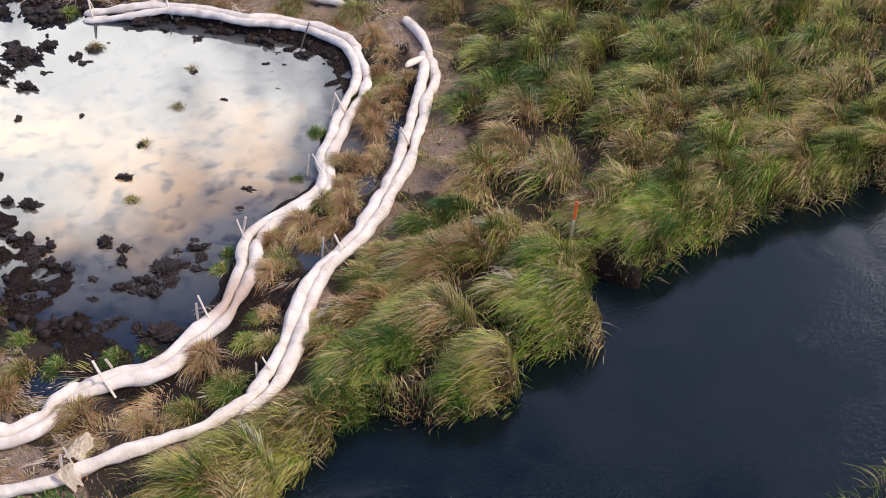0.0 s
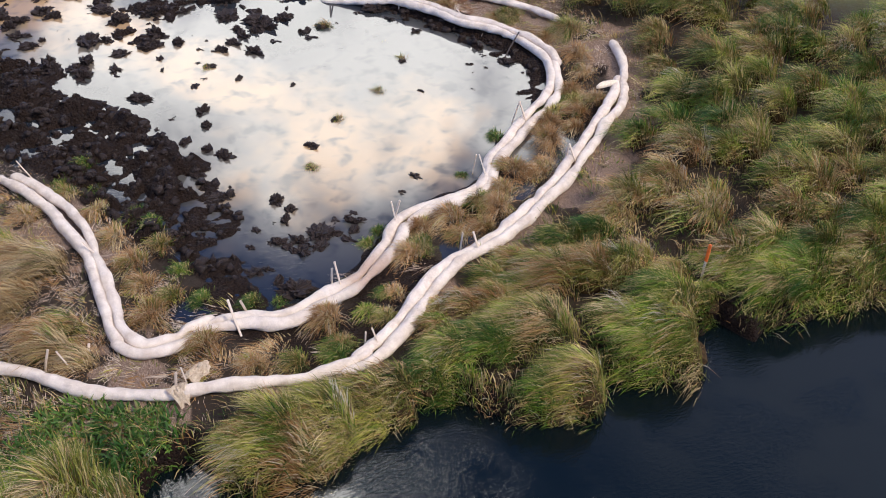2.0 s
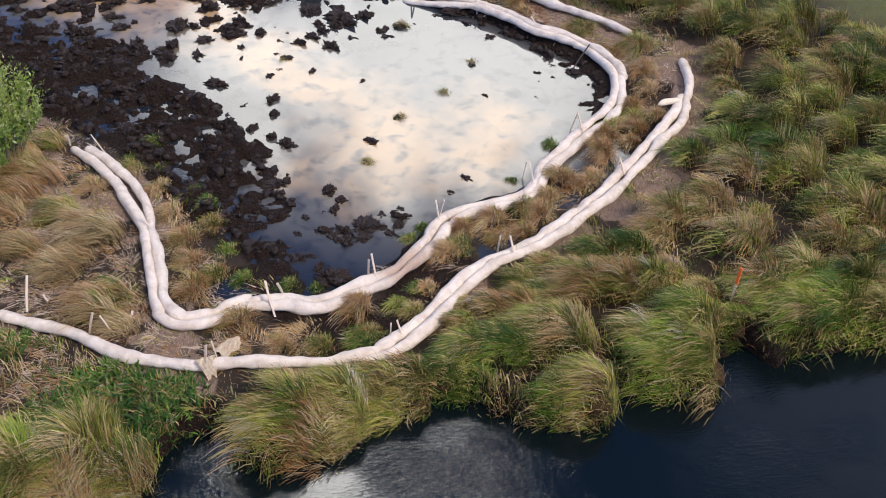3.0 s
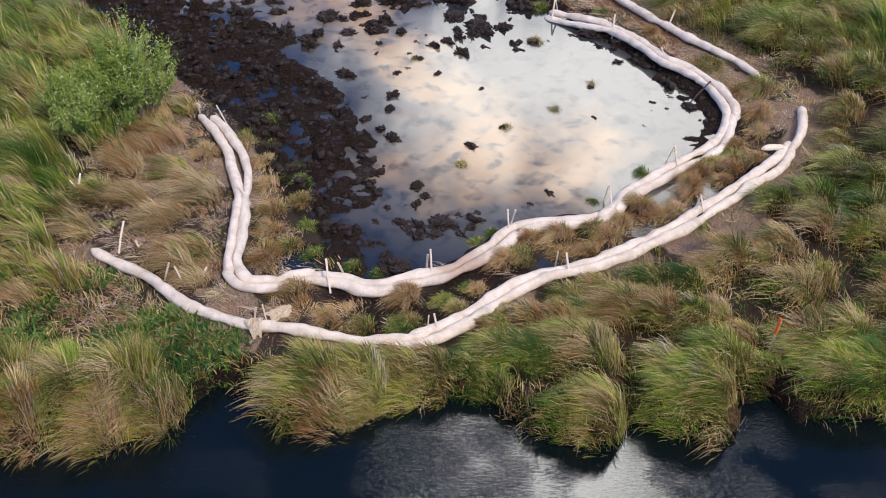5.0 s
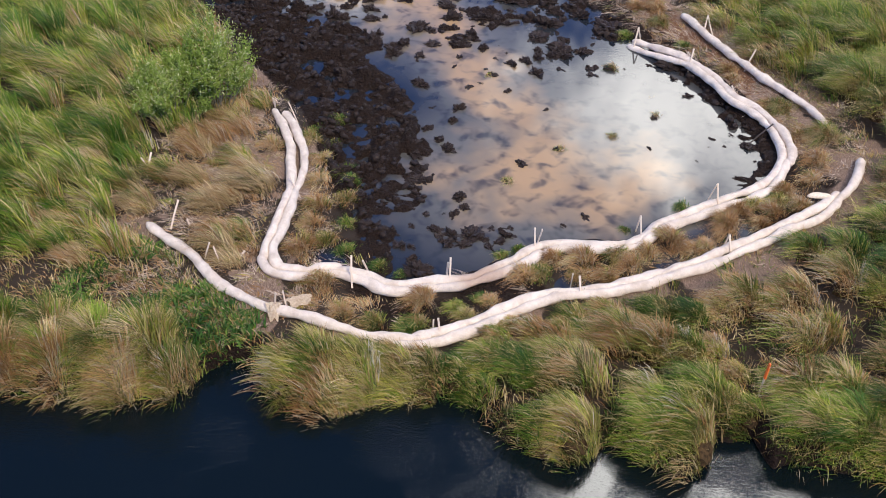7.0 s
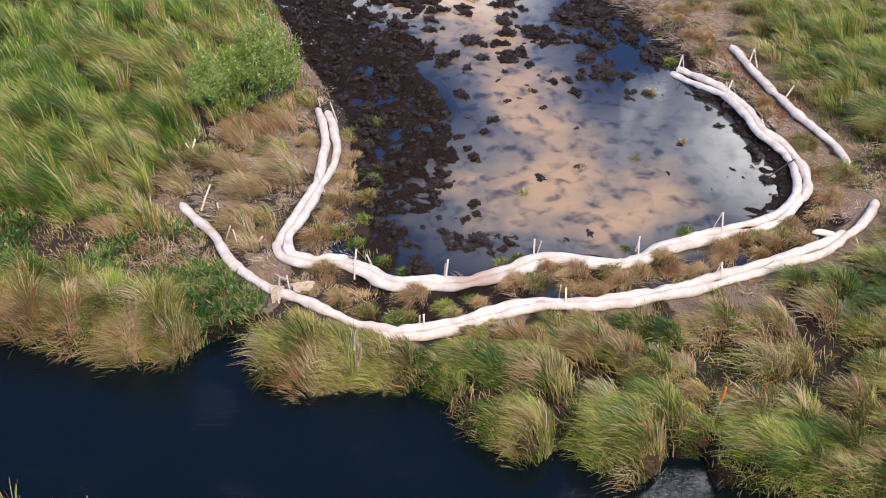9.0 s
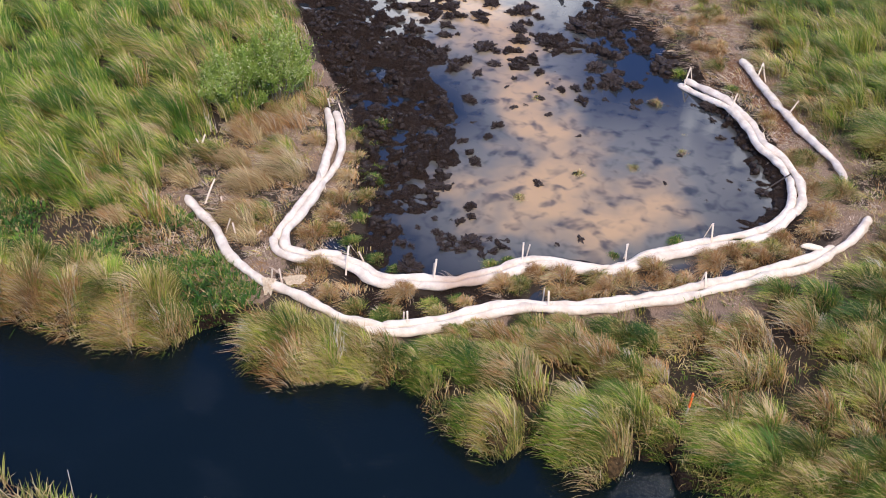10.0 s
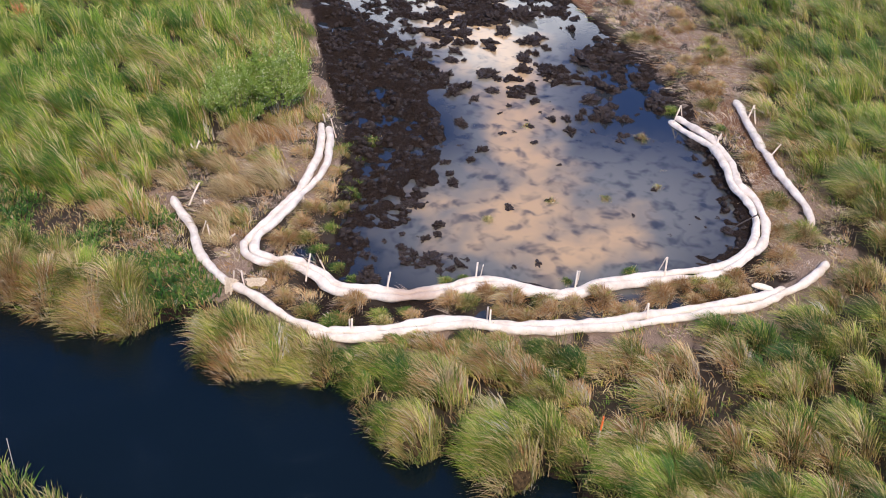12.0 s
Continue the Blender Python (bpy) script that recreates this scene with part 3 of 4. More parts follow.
# ---- grass ----
def blades(name, x, y, z, h, bend, width, kind, tone, mats=BLADES, sag=0.5):
    """One mesh of curved, tapering blades. bend: how far each tip swings out, as vectors in the ground plane."""
    n = len(x)
    s = np.array([0.0, 0.36, 0.70, 1.0])
    reach = np.hypot(bend[:, 0], bend[:, 1])
    droop = np.clip(reach / np.maximum(h, 1e-3), 0, 1.5) * sag
    px = x[:, None] + bend[:, :1] * s ** 1.8
    py = y[:, None] + bend[:, 1:] * s ** 1.8
    pz = z[:, None] + h[:, None] * (s - droop[:, None] * s ** 2.6)
    yaw = np.arctan2(bend[:, 1], bend[:, 0]) + math.pi / 2 + np.random.randn(n) * 0.5
    ax, ay = np.cos(yaw) * width, np.sin(yaw) * width
    taper = np.array([0.75, 1.0, 0.75])
    co = np.zeros((n, 7, 3), np.float32)
    for k in range(3):
        for j, sg in ((0, -1), (1, 1)):
            co[:, 2 * k + j, 0] = px[:, k] + sg * ax * taper[k] * 0.5
            co[:, 2 * k + j, 1] = py[:, k] + sg * ay * taper[k] * 0.5
            co[:, 2 * k + j, 2] = pz[:, k]
    co[:, 6] = np.stack([px[:, 3], py[:, 3], pz[:, 3]], 1)
    pattern = np.array([0, 1, 3, 2, 2, 3, 5, 4, 4, 5, 6])
    me = bpy.data.meshes.new(name)
    me.vertices.add(n * 7)
    me.vertices.foreach_set("co", co.ravel())
    me.loops.add(n * 11)
    me.loops.foreach_set("vertex_index", (np.arange(n)[:, None] * 7 + pattern).ravel().astype(np.int32))
    me.polygons.add(n * 3)
    me.polygons.foreach_set("loop_start", (np.arange(n)[:, None] * 11 + np.array([0, 4, 8])).ravel().astype(np.int32))
    me.polygons.foreach_set("material_index", np.repeat(kind, 3).astype(np.int32))
    me.attributes.new("tone", "FLOAT", "POINT").data.foreach_set("value", np.repeat(tone, 7).astype(np.float32))
    me.attributes.new("along", "FLOAT", "POINT").data.foreach_set("value", np.tile(np.array([0, 0, 0.36, 0.36, 0.7, 0.7, 1.0], np.float32), n))
    for m in mats:
        me.materials.append(m)
    me.update(calc_edges=True)
    return me


WIND = np.array([-0.98, 0.2])


def clump_blades(cx, cy, r, h, count, mix, wind, splay, width=0.016, aim=WIND, locks=11, mound=0.0, swirl=1.4):
    """Blades of many clumps at once, gathered in locks that share a direction. Arrays of centres, radii, heights, counts,
    a row of material shares each, wind and splay; aim: where the wind blows."""
    nl = len(cx) * locks
    li = np.repeat(np.arange(len(cx)), locks)
    la, lq = np.random.rand(nl) * 2 * math.pi, np.sqrt(np.random.rand(nl))
    lh = h[li] * (0.7 + 0.42 * np.random.rand(nl)) * (1.06 - 0.32 * lq)
    cum = np.cumsum(mix, 1)[li]
    lkind = (np.random.rand(nl)[:, None] > cum).sum(1).clip(0, mix.shape[1] - 1)
    lx, ly = cx[li] + np.cos(la) * lq * r[li], cy[li] + np.sin(la) * lq * r[li]
    gust = (value_noise(lx, ly, 2.5, 41) - 0.5) * swirl + np.random.randn(nl) * 0.16
    wx, wy = aim[0] * np.cos(gust) - aim[1] * np.sin(gust), aim[0] * np.sin(gust) + aim[1] * np.cos(gust)
    out = splay[li] * (0.3 + 0.85 * lq) * (0.7 + 0.5 * np.random.rand(nl))
    blow = wind[li] * (0.6 + 0.7 * np.random.rand(nl))
    lb = np.stack([np.cos(la) * out + wx * blow, np.sin(la) * out + wy * blow], 1)
    idx = np.repeat(np.arange(len(cx)), count)
    n = len(idx)
    k = idx * locks + np.random.randint(0, locks, n)
    jit = 0.055 + 0.12 * r[idx]
    x, y = lx[k] + np.random.randn(n) * jit, ly[k] + np.random.randn(n) * jit
    far = np.hypot(x - cx[idx], y - cy[idx]) / (1.5 * r[idx])
    z = height(x, y) - 0.02 + mound * h[idx] * np.clip(1 - far * far, 0, 1)
    hh = lh[k] * (0.72 + 0.42 * np.random.rand(n))
    bend = lb[k] * (hh * (0.75 + 0.45 * np.random.rand(n)))[:, None] + np.random.randn(n, 2) * 0.13 * hh[:, None]
    kind = np.where(np.random.rand(n) < 0.78, lkind[k], (np.random.rand(n)[:, None] > np.cumsum(mix, 1)[idx]).sum(1).clip(0, mix.shape[1] - 1))
    wd = width * (0.7 + 0.6 * np.random.rand(n)) * np.where(kind == 4, 1.5, 1.0)
    return x, y, z, hh, bend, wd, kind, np.random.rand(nl)[k]


def scatter(x0, x1, y0, y1, gap):
    gx, gy = np.meshgrid(np.arange(x0, x1, gap), np.arange(y0, y1, gap * 0.87))
    gx = gx + (np.arange(len(gy))[:, None] % 2) * gap * 0.5
    x = (gx + (np.random.rand(*gx.shape) - 0.5) * gap * 0.8).ravel()
    y = (gy + (np.random.rand(*gy.shape) - 0.5) * gap * 0.8).ravel()
    return x, y


def planted(x, y):
    return inside(x, y, PLANTED) > 0


def shares(x, y, table, seed):
    """Material shares of each clump: a soft, patchy choice between the rows of a table."""
    t = np.array(table, float)
    v = np.stack([value_noise(x, y, 1.9, seed + i) + 1.0 * np.random.rand(len(x)) for i in range(len(t))], 1) ** 9
    w = v / v.sum(1, keepdims=True)
    return w @ t


def stuff(name, data, label, mats=BLADES, sag=0.5):
    me = blades(name, *data, mats, sag)
    return tagged(new(name, me), label, "grass", kind="stuff")


TALL = ((0.70, 0.22, 0.02, 0.02, 0.04, 0.0), (0.36, 0.55, 0.05, 0.04, 0.0, 0.0), (0.24, 0.50, 0.14, 0.11, 0.0, 0.01))
LUMPY = ((0.56, 0.36, 0.03, 0.02, 0.03, 0.0), (0.26, 0.50, 0.14, 0.09, 0.0, 0.01), (0.13, 0.24, 0.26, 0.35, 0.0, 0.02), (0.50, 0.10, 0.05, 0.05, 0.30, 0.0), (0.12, 0.20, 0.28, 0.38, 0.0, 0.02))
DRY = ((0.10, 0.18, 0.42, 0.30, 0.0, 0.0), (0.05, 0.10, 0.40, 0.45, 0.0, 0.0), (0.30, 0.30, 0.25, 0.15, 0.0, 0.0))

# tall wind-blown grass left of the pond and behind the far wattle
x, y = scatter(-25, 19, 15, 47, 0.74)
w, p = inside(x, y, WORKS), inside(x, y, POND_EDGE)
tall = (w < -0.2) & (p < -0.25) & (((x < -6) & (y > 17.6)) | ((x > 2) & (y > 28 - 0.35 * np.maximum(0, x - 9)) & (y - 28 > -0.9 * (x - 6.5)))) & (x + y * 0.2 < 22)
tall &= planted(x, y) & ((w < -0.55) | (y > 25.5) & (x < 0)) & ~((x > -8.4) & (x < 0) & (y < 22.8) & (np.random.rand(len(x)) < 0.55))
tx, ty, tw = x[tall], y[tall], w[tall]
near = step(-tw, 0.2, 1.7) + step(ty, 24.5, 26.0) * (tx < 0)
near = np.minimum(near, 1)
h = (0.42 + 0.62 * near) * (0.5 + 0.85 * np.random.rand(len(tx)))
deep = 0.8 * step(-tx, 11.5, 15.5)[:, None]
mix = (shares(tx, ty, TALL, 51) * (1 - deep) + deep * np.array([0.84, 0.08, 0.01, 0.0, 0.07, 0.0])) * near[:, None] + shares(tx, ty, DRY, 61) * (1 - near[:, None])
stuff("meadow_grass", clump_blades(tx, ty, np.full(len(tx), 0.27), h, np.where(ty > 34, 130, 230), mix, 0.55 + 0.45 * np.random.rand(len(tx)), 0.22 + 0.2 * np.random.rand(len(tx)), 0.015, locks=20, mound=0.22, swirl=1.0),
      "tall green wind-bent meadow grass with straw streaks", (LUSH, BRIGHT) + BLADES[2:])

# lumpy tussock field right of the outer wattles
x, y = scatter(0.8, 22, 13, 34, 1.08)
w = inside(x, y, WORKS)
band = (w < -0.62) & (y > far_bank(x) + 1.6) & ~((x > 2) & (y > 28 - 0.35 * np.maximum(0, x - 9)) & (y - 28 > -0.9 * (x - 6.5))) & (x + y * 0.2 < 25)
band &= planted(x, y)
band &= (np.hypot(x - 5.95, y - 16.8) > 0.6) & (np.hypot(x - 6.05, y - 15.8) > 0.45) & ~((x < 5.6) & (y < 18.1))
lx, ly = x[band], y[band]
n = len(lx)
room = np.clip(0.12 + 0.5 * -w[band], 0.42, 1.0)
fresh = 0.45 * step(lx - 0.3 * (ly - 15), 5.5, 9.0)[:, None]
blend = shares(lx, ly, LUMPY, 71) * (1 - fresh) + fresh * np.array([0.36, 0.52, 0.05, 0.05, 0.02, 0.0])
field = list(zip(lx, ly, (0.74 + 0.44 * np.random.rand(n)) * room, blend, np.random.rand(n, 2)))

# undergrowth between the tussocks and thin dry grass round the works
x, y = scatter(-14, 20, 13.5, 30, 0.33)
w, p = inside(x, y, WORKS), inside(x, y, POND_EDGE)
low = (w < -0.22) & (y > far_bank(x) + 0.35) & ((x > -6) | (y < 19)) & ((w > -0.95) | (x < -4) | (y < 18.5)) & planted(x, y) & (np.random.rand(len(x)) < np.where(x < -4, 0.75, 0.45))
ux, uy = x[low], y[low]
n = len(ux)
stuff("low_grass", clump_blades(ux, uy, np.full(n, 0.2), 0.18 + 0.22 * np.random.rand(n), np.full(n, 26), shares(ux, uy, DRY + ((0.3, 0.1, 0.1, 0.1, 0.4, 0.0),), 81),
                               np.full(n, 0.4), np.full(n, 0.7), 0.014), "short dry grass and litter between the tussocks")

# fallen straw on the trampled ground
x, y = scatter(-9, 9.5, 16.2, 40, 0.30)
w, p = inside(x, y, WORKS), inside(x, y, POND_EDGE)
off = np.minimum(path_distance(x, y, INNER_LINE), path_distance(x, y, OUTER_LINE))
pick = (w > np.where(x < -2.5, -1.7, -1.0)) & (p < -0.12) & (off > 0.26) & (path_distance(x, y, FAR_LINE) > 0.2) & ((x < -3.0) | (y > 24) | (np.random.rand(len(x)) < 0.08))
gx, gy = x[pick], y[pick]
n = len(gx)
stuff("straw_litter", clump_blades(gx, gy, np.full(n, 0.26), 0.07 + 0.10 * np.random.rand(n), np.where((gx < -3.0) & (gy < 26), 44, 38), shares(gx, gy, ((0.0, 0.05, 0.78, 0.17, 0.0, 0.0), (0.0, 0.08, 0.5, 0.42, 0.0, 0.0), (0.1, 0.2, 0.45, 0.25, 0.0, 0.0)), 87),
                                  np.full(n, 1.6), np.full(n, 2.2), 0.013, WIND, 5), "flattened dead straw litter on the wet ground", (GREEN, OLIVE, LITTER, RUST, FRESH, PLUME))

# grass hanging over the creek's edge
gx = np.arange(-12, 18, 0.16)
gx = gx + np.random.randn(len(gx)) * 0.08
gy = far_bank(gx) + 0.32 + 0.30 * np.random.rand(len(gx))
keep = np.random.rand(len(gx)) < np.where((gx > 4.9) & (gx < 6.3), 0.35, 0.95)
keep &= ~((gx > -4.7) & (gx < -3.6))
gx, gy = gx[keep], gy[keep]
n = len(gx)
stuff("bank_fringe", clump_blades(gx, gy, np.full(n, 0.2), 0.35 + 0.30 * np.random.rand(n), np.full(n, 60), shares(gx, gy, LUMPY, 95), 0.35 + 0.4 * np.random.rand(n),
                                 np.full(n, 0.5), 0.012, np.array([-0.3, -0.9])), "grass hanging over the edge of the creek")

# leafy weeds near the single wattle
x, y = scatter(-13, -3.2, 15.0, 18.2, 0.24)
w = inside(x, y, WORKS)
pick = (w < -0.2) & (value_noise(x, y, 0.9, 43) > np.where((x > -6.2) & (y < 17.2), 0.48, 0.64)) & (x < -3.0)
gx, gy = x[pick], y[pick]
n = len(gx)
stuff("leafy_weeds", clump_blades(gx, gy, np.full(n, 0.16), 0.20 + 0.16 * np.random.rand(n), np.full(n, 24), np.tile([0.2, 0.0, 0.0, 0.0, 0.8, 0.0], (n, 1)),
                                 np.full(n, 0.1), np.full(n, 0.9), 0.026), "low bright green leafy weeds by the creek")

# grass along the near bank
x, y = scatter(-13, 12, 3.0, 10.2, 0.44)
pick = (y < near_bank(x) - 0.1) & (y > near_bank(x) - 1.6 - 2.4 * np.random.rand(len(x)) ** 2)
gx, gy = x[pick], y[pick]
n = len(gx)
stuff("bank_grass", clump_blades(gx, gy, np.full(n, 0.3), 0.45 + 0.3 * np.random.rand(n), np.full(n, 44), shares(gx, gy, TALL, 91), np.full(n, 0.3), np.full(n, 0.5)),
      "green grass on the bank of the creek")


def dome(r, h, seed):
    """A lumpy half ball: the matted old leaf bases that lift a tussock off the wet ground, coloured near-black for the
    shade under it.
    """
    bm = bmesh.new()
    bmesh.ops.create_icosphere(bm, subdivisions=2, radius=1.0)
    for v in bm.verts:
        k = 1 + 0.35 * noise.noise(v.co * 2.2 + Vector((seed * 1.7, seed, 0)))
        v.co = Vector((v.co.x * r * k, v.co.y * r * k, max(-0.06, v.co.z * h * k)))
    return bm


def tussock(cx, cy, r, h, count, mix, wind=0.62, splay=0.5, name="grass_tussock", label="large wind-blown grass tussock overhanging the creek bank",
            group="tussocks on the bank", width=0.0125, aim=WIND, locks=30, sag=0.62, mound=0.40, swirl=0.8):
    """A tussock with its green leaves, dry leaves and seed heads as parts."""
    one = np.array([cx]), np.array([cy]), np.array([r]), np.array([h])
    data = clump_blades(*one, np.array([count]), np.array([mix], float), np.array([wind]), np.array([splay]), width, aim, locks, mound, swirl)
    z0 = float(height(cx, cy)[0])
    data = (data[0] - cx, data[1] - cy, data[2] - z0) + data[3:]
    root = tagged(new(name), label, "grass", group)
    root.location = (cx, cy, z0)
    # mound whose dark colour puts shade below the blades
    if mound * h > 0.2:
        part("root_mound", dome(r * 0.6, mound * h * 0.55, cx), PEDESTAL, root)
    for piece, kinds in (("green_foliage", (0, 1, 4)), ("dry_foliage", (2, 3)), ("plume", (5,))):
        pick = np.isin(data[6], kinds)
        if pick.sum() > 3:
            ob = new(piece, blades(piece, *[d[pick] for d in data], sag=sag))
            ob.parent = root
            tagged(ob, kind="stuff")
    return root


G1, G2, G3, G4 = (0.62, 0.24, 0.07, 0.06, 0.0, 0.01), (0.26, 0.40, 0.18, 0.15, 0.0, 0.01), (0.10, 0.26, 0.20, 0.43, 0.0, 0.01), (0.72, 0.1, 0.03, 0.01, 0.14, 0.0)
YELLOW = (0.22, 0.58, 0.10, 0.08, 0.0, 0.02)


def bank_row(row, blow=0.74, fan=0.42, tall=0.74):
    """Tussocks of one stretch of the bank: centre, radius, height and mix of each."""
    for cx, cy, r, h, mix in row:
        label = ("leafy bright green marsh tussock at the creek" if mix is G4 else "straw-coloured wind-blown grass tussock on the creek bank" if mix is G3
                 else "yellow-green wind-blown grass tussock on the creek bank" if mix is YELLOW else "large green wind-blown grass tussock overhanging the creek bank")
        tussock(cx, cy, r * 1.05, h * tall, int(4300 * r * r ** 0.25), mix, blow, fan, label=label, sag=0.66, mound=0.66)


# west of the inlet: tall, half-dry
bank_row(((-12.4, 14.4, 0.42, 1.0, G2), (-11.5, 14.2, 0.42, 1.0, G3), (-10.5, 14.3, 0.45, 1.0, G3), (-9.6, 14.2, 0.45, 1.0, G3), (-8.7, 14.15, 0.45, 1.0, G3),
          (-9.1, 14.9, 0.42, 0.9, G1), (-8.0, 15.0, 0.42, 0.95, G1), (-7.7, 14.2, 0.48, 1.0, G3), (-6.95, 14.75, 0.45, 1.05, G1), (-6.3, 14.15, 0.48, 1.05, G3),
          (-5.9, 14.8, 0.45, 1.15, G2), (-5.35, 14.35, 0.42, 0.85, G2), (-4.95, 14.6, 0.30, 0.6, G1)), 0.42, 0.72, 0.84)
# the long yellow-green row east of the inlet
bank_row(((-3.15, 14.75, 0.38, 0.75, YELLOW), (-2.65, 14.95, 0.45, 0.95, YELLOW), (-2.25, 14.3, 0.48, 1.0, G3), (-1.75, 14.85, 0.46, 0.95, YELLOW), (-1.45, 14.45, 0.36, 0.7, G2),
          (-1.0, 14.95, 0.44, 0.9, YELLOW), (-0.45, 15.05, 0.40, 0.8, G2)))
# leafy hollow and the green tussocks behind it
bank_row(((0.15, 15.2, 0.30, 0.55, G4), (0.55, 14.85, 0.30, 0.45, G4), (0.75, 15.6, 0.38, 0.65, G1), (1.35, 15.45, 0.42, 0.75, G4), (1.95, 15.5, 0.44, 0.85, G1), (2.5, 15.35, 0.42, 1.05, G2)))
# the pair at the water
bank_row(((1.95, 14.0, 0.40, 0.62, G4), (2.5, 13.95, 0.44, 0.98, YELLOW), (2.95, 13.85, 0.26, 0.45, G4)))
# straw-coloured row behind
bank_row(((2.75, 16.55, 0.34, 0.65, G2), (3.3, 16.45, 0.42, 0.95, G3), (3.95, 16.35, 0.44, 1.0, G3), (4.55, 16.4, 0.40, 0.9, YELLOW), (5.1, 16.6, 0.30, 0.6, G3)))
# the broad green one and its neighbours
bank_row(((3.95, 14.35, 0.46, 0.85, G4), (3.95, 14.95, 0.44, 0.8, G1), (4.75, 14.15, 0.50, 1.0, YELLOW), (4.45, 14.6, 0.44, 1.0, G1), (4.85, 15.1, 0.46, 1.05, G1), (5.35, 15.3, 0.30, 0.55, G2), (5.75, 15.05, 0.30, 0.5, G1), (5.55, 16.0, 0.26, 0.4, G3), (6.35, 15.95, 0.28, 0.5, G1)))
# small mounds under the outer wattles
bank_row(((0.8, 16.35, 0.26, 0.42, G2), (1.5, 16.75, 0.30, 0.45, G3), (2.1, 16.6, 0.32, 0.55, G3), (2.3, 17.25, 0.28, 0.4, G2), (2.95, 17.55, 0.28, 0.4, G3), (1.0, 16.9, 0.24, 0.3, G3), (3.3, 17.1, 0.34, 0.6, G2), (4.1, 17.6, 0.38, 0.6, G1), (4.75, 17.55, 0.34, 0.6, G4), (5.35, 17.9, 0.34, 0.6, G3)))
# east of the marker
bank_row(((6.75, 15.45, 0.40, 0.8, G1), (6.95, 14.85, 0.44, 0.9, G1), (7.7, 14.8, 0.46, 1.0, G4), (7.5, 15.6, 0.42, 0.9, G1), (8.4, 15.3, 0.44, 0.95, G1), (8.5, 14.5, 0.42, 0.9, G1),
          (9.2, 14.8, 0.44, 1.0, G2), (10.0, 14.5, 0.44, 1.0, G1), (10.9, 14.2, 0.44, 0.95, G2), (11.8, 13.8, 0.44, 0.95, G1), (12.7, 13.4, 0.44, 0.95, G2), (9.9, 15.6, 0.38, 0.9, G1),
          (11.3, 15.2, 0.38, 0.9, G1), (12.6, 14.6, 0.38, 0.9, G2), (13.8, 13.0, 0.38, 0.9, G1), (15.0, 12.7, 0.38, 0.9, G2), (16.2, 12.2, 0.38, 0.9, G1), (6.25, 13.75, 0.20, 0.4, G3)))
for cx, cy, tall, mix, (u, v) in field:
    dry = mix[2] + mix[3] > 0.38
    tussock(cx, cy, (0.30 + 0.12 * u) * min(1.0, 0.45 + 0.6 * tall) * 1.1, tall * 0.72, 620, mix, 0.5 + 0.3 * v, 0.38 + 0.25 * u, "grass_tussock",
            "rounded tussock of straw-brown marsh grass" if dry else "rounded tussock of green marsh grass with straw tips", "tussocks of the marsh meadow", 0.0135, mound=0.7)


# small tufts on the trampled strip between the wattles
TUFT_PALE = (0.03, 0.05, 0.76, 0.15, 0.0, 0.01)
TUFT_DRY, TUFT_MIX, TUFT_GREEN = (0.03, 0.09, 0.20, 0.68, 0.0, 0.0), (0.34, 0.3, 0.16, 0.2, 0.0, 0.0), (0.65, 0.15, 0.0, 0.0, 0.2, 0.0)


def tuft(cx, cy, r=0.24, h=0.36, mix=TUFT_DRY, label="small dry drooping grass tuft on wet peat"):
    tussock(cx, cy, r * 0.72, h * 1.1, int(640 * r / 0.24), mix, 0.35, 0.95, "grass_tuft", label, "tufts on the peat", 0.0095, sag=0.80, mound=0.34, swirl=1.4)


for px, py, r in ((-3.1, 17.72, 0.27), (-0.88, 17.5, 0.28), (0.52, 17.74, 0.17), (1.2, 18.62, 0.26), (1.76, 19.42, 0.24), (2.44, 19.4, 0.30), (2.4, 18.95, 0.2), (3.5, 19.45, 0.28),
                  (3.88, 19.95, 0.25), (4.4, 20.55, 0.33), (4.92, 20.3, 0.24), (5.2, 20.55, 0.22), (5.72, 21.35, 0.36), (6.85, 22.0, 0.25), (6.08, 22.0, 0.24), (7.2, 23.0, 0.26), (7.9, 23.6, 0.24),
                  (8.15, 24.4, 0.26), (-2.5, 16.85, 0.24), (-3.8, 20.5, 0.26), (-3.95, 21.45, 0.26), (-3.84, 18.92, 0.30), (-3.78, 19.75, 0.26), (-5.5, 22.75, 0.24), (-4.15, 22.4, 0.22),
                  (3.0, 19.05, 0.2), (6.5, 21.6, 0.22), (7.55, 22.4, 0.22), (7.75, 25.4, 0.22)):
    tuft(px, py, r * 0.86, r * 1.35)
for px, py, r in ((1.55, 18.85, 0.2), (3.2, 19.75, 0.22), (8.45, 25.4, 0.36), (7.0, 22.5, 0.24), (-3.2, 20.9, 0.22), (-0.9, 16.75, 0.22), (-1.75, 16.65, 0.2), (-4.6, 23.3, 0.22), (7.5, 26.9, 0.26),
                  (6.35, 22.35, 0.2), (-3.35, 19.3, 0.2), (0.1, 17.1, 0.18)):
    tuft(px, py, r, r * 1.4, TUFT_MIX, "small half-green grass tuft on wet peat")
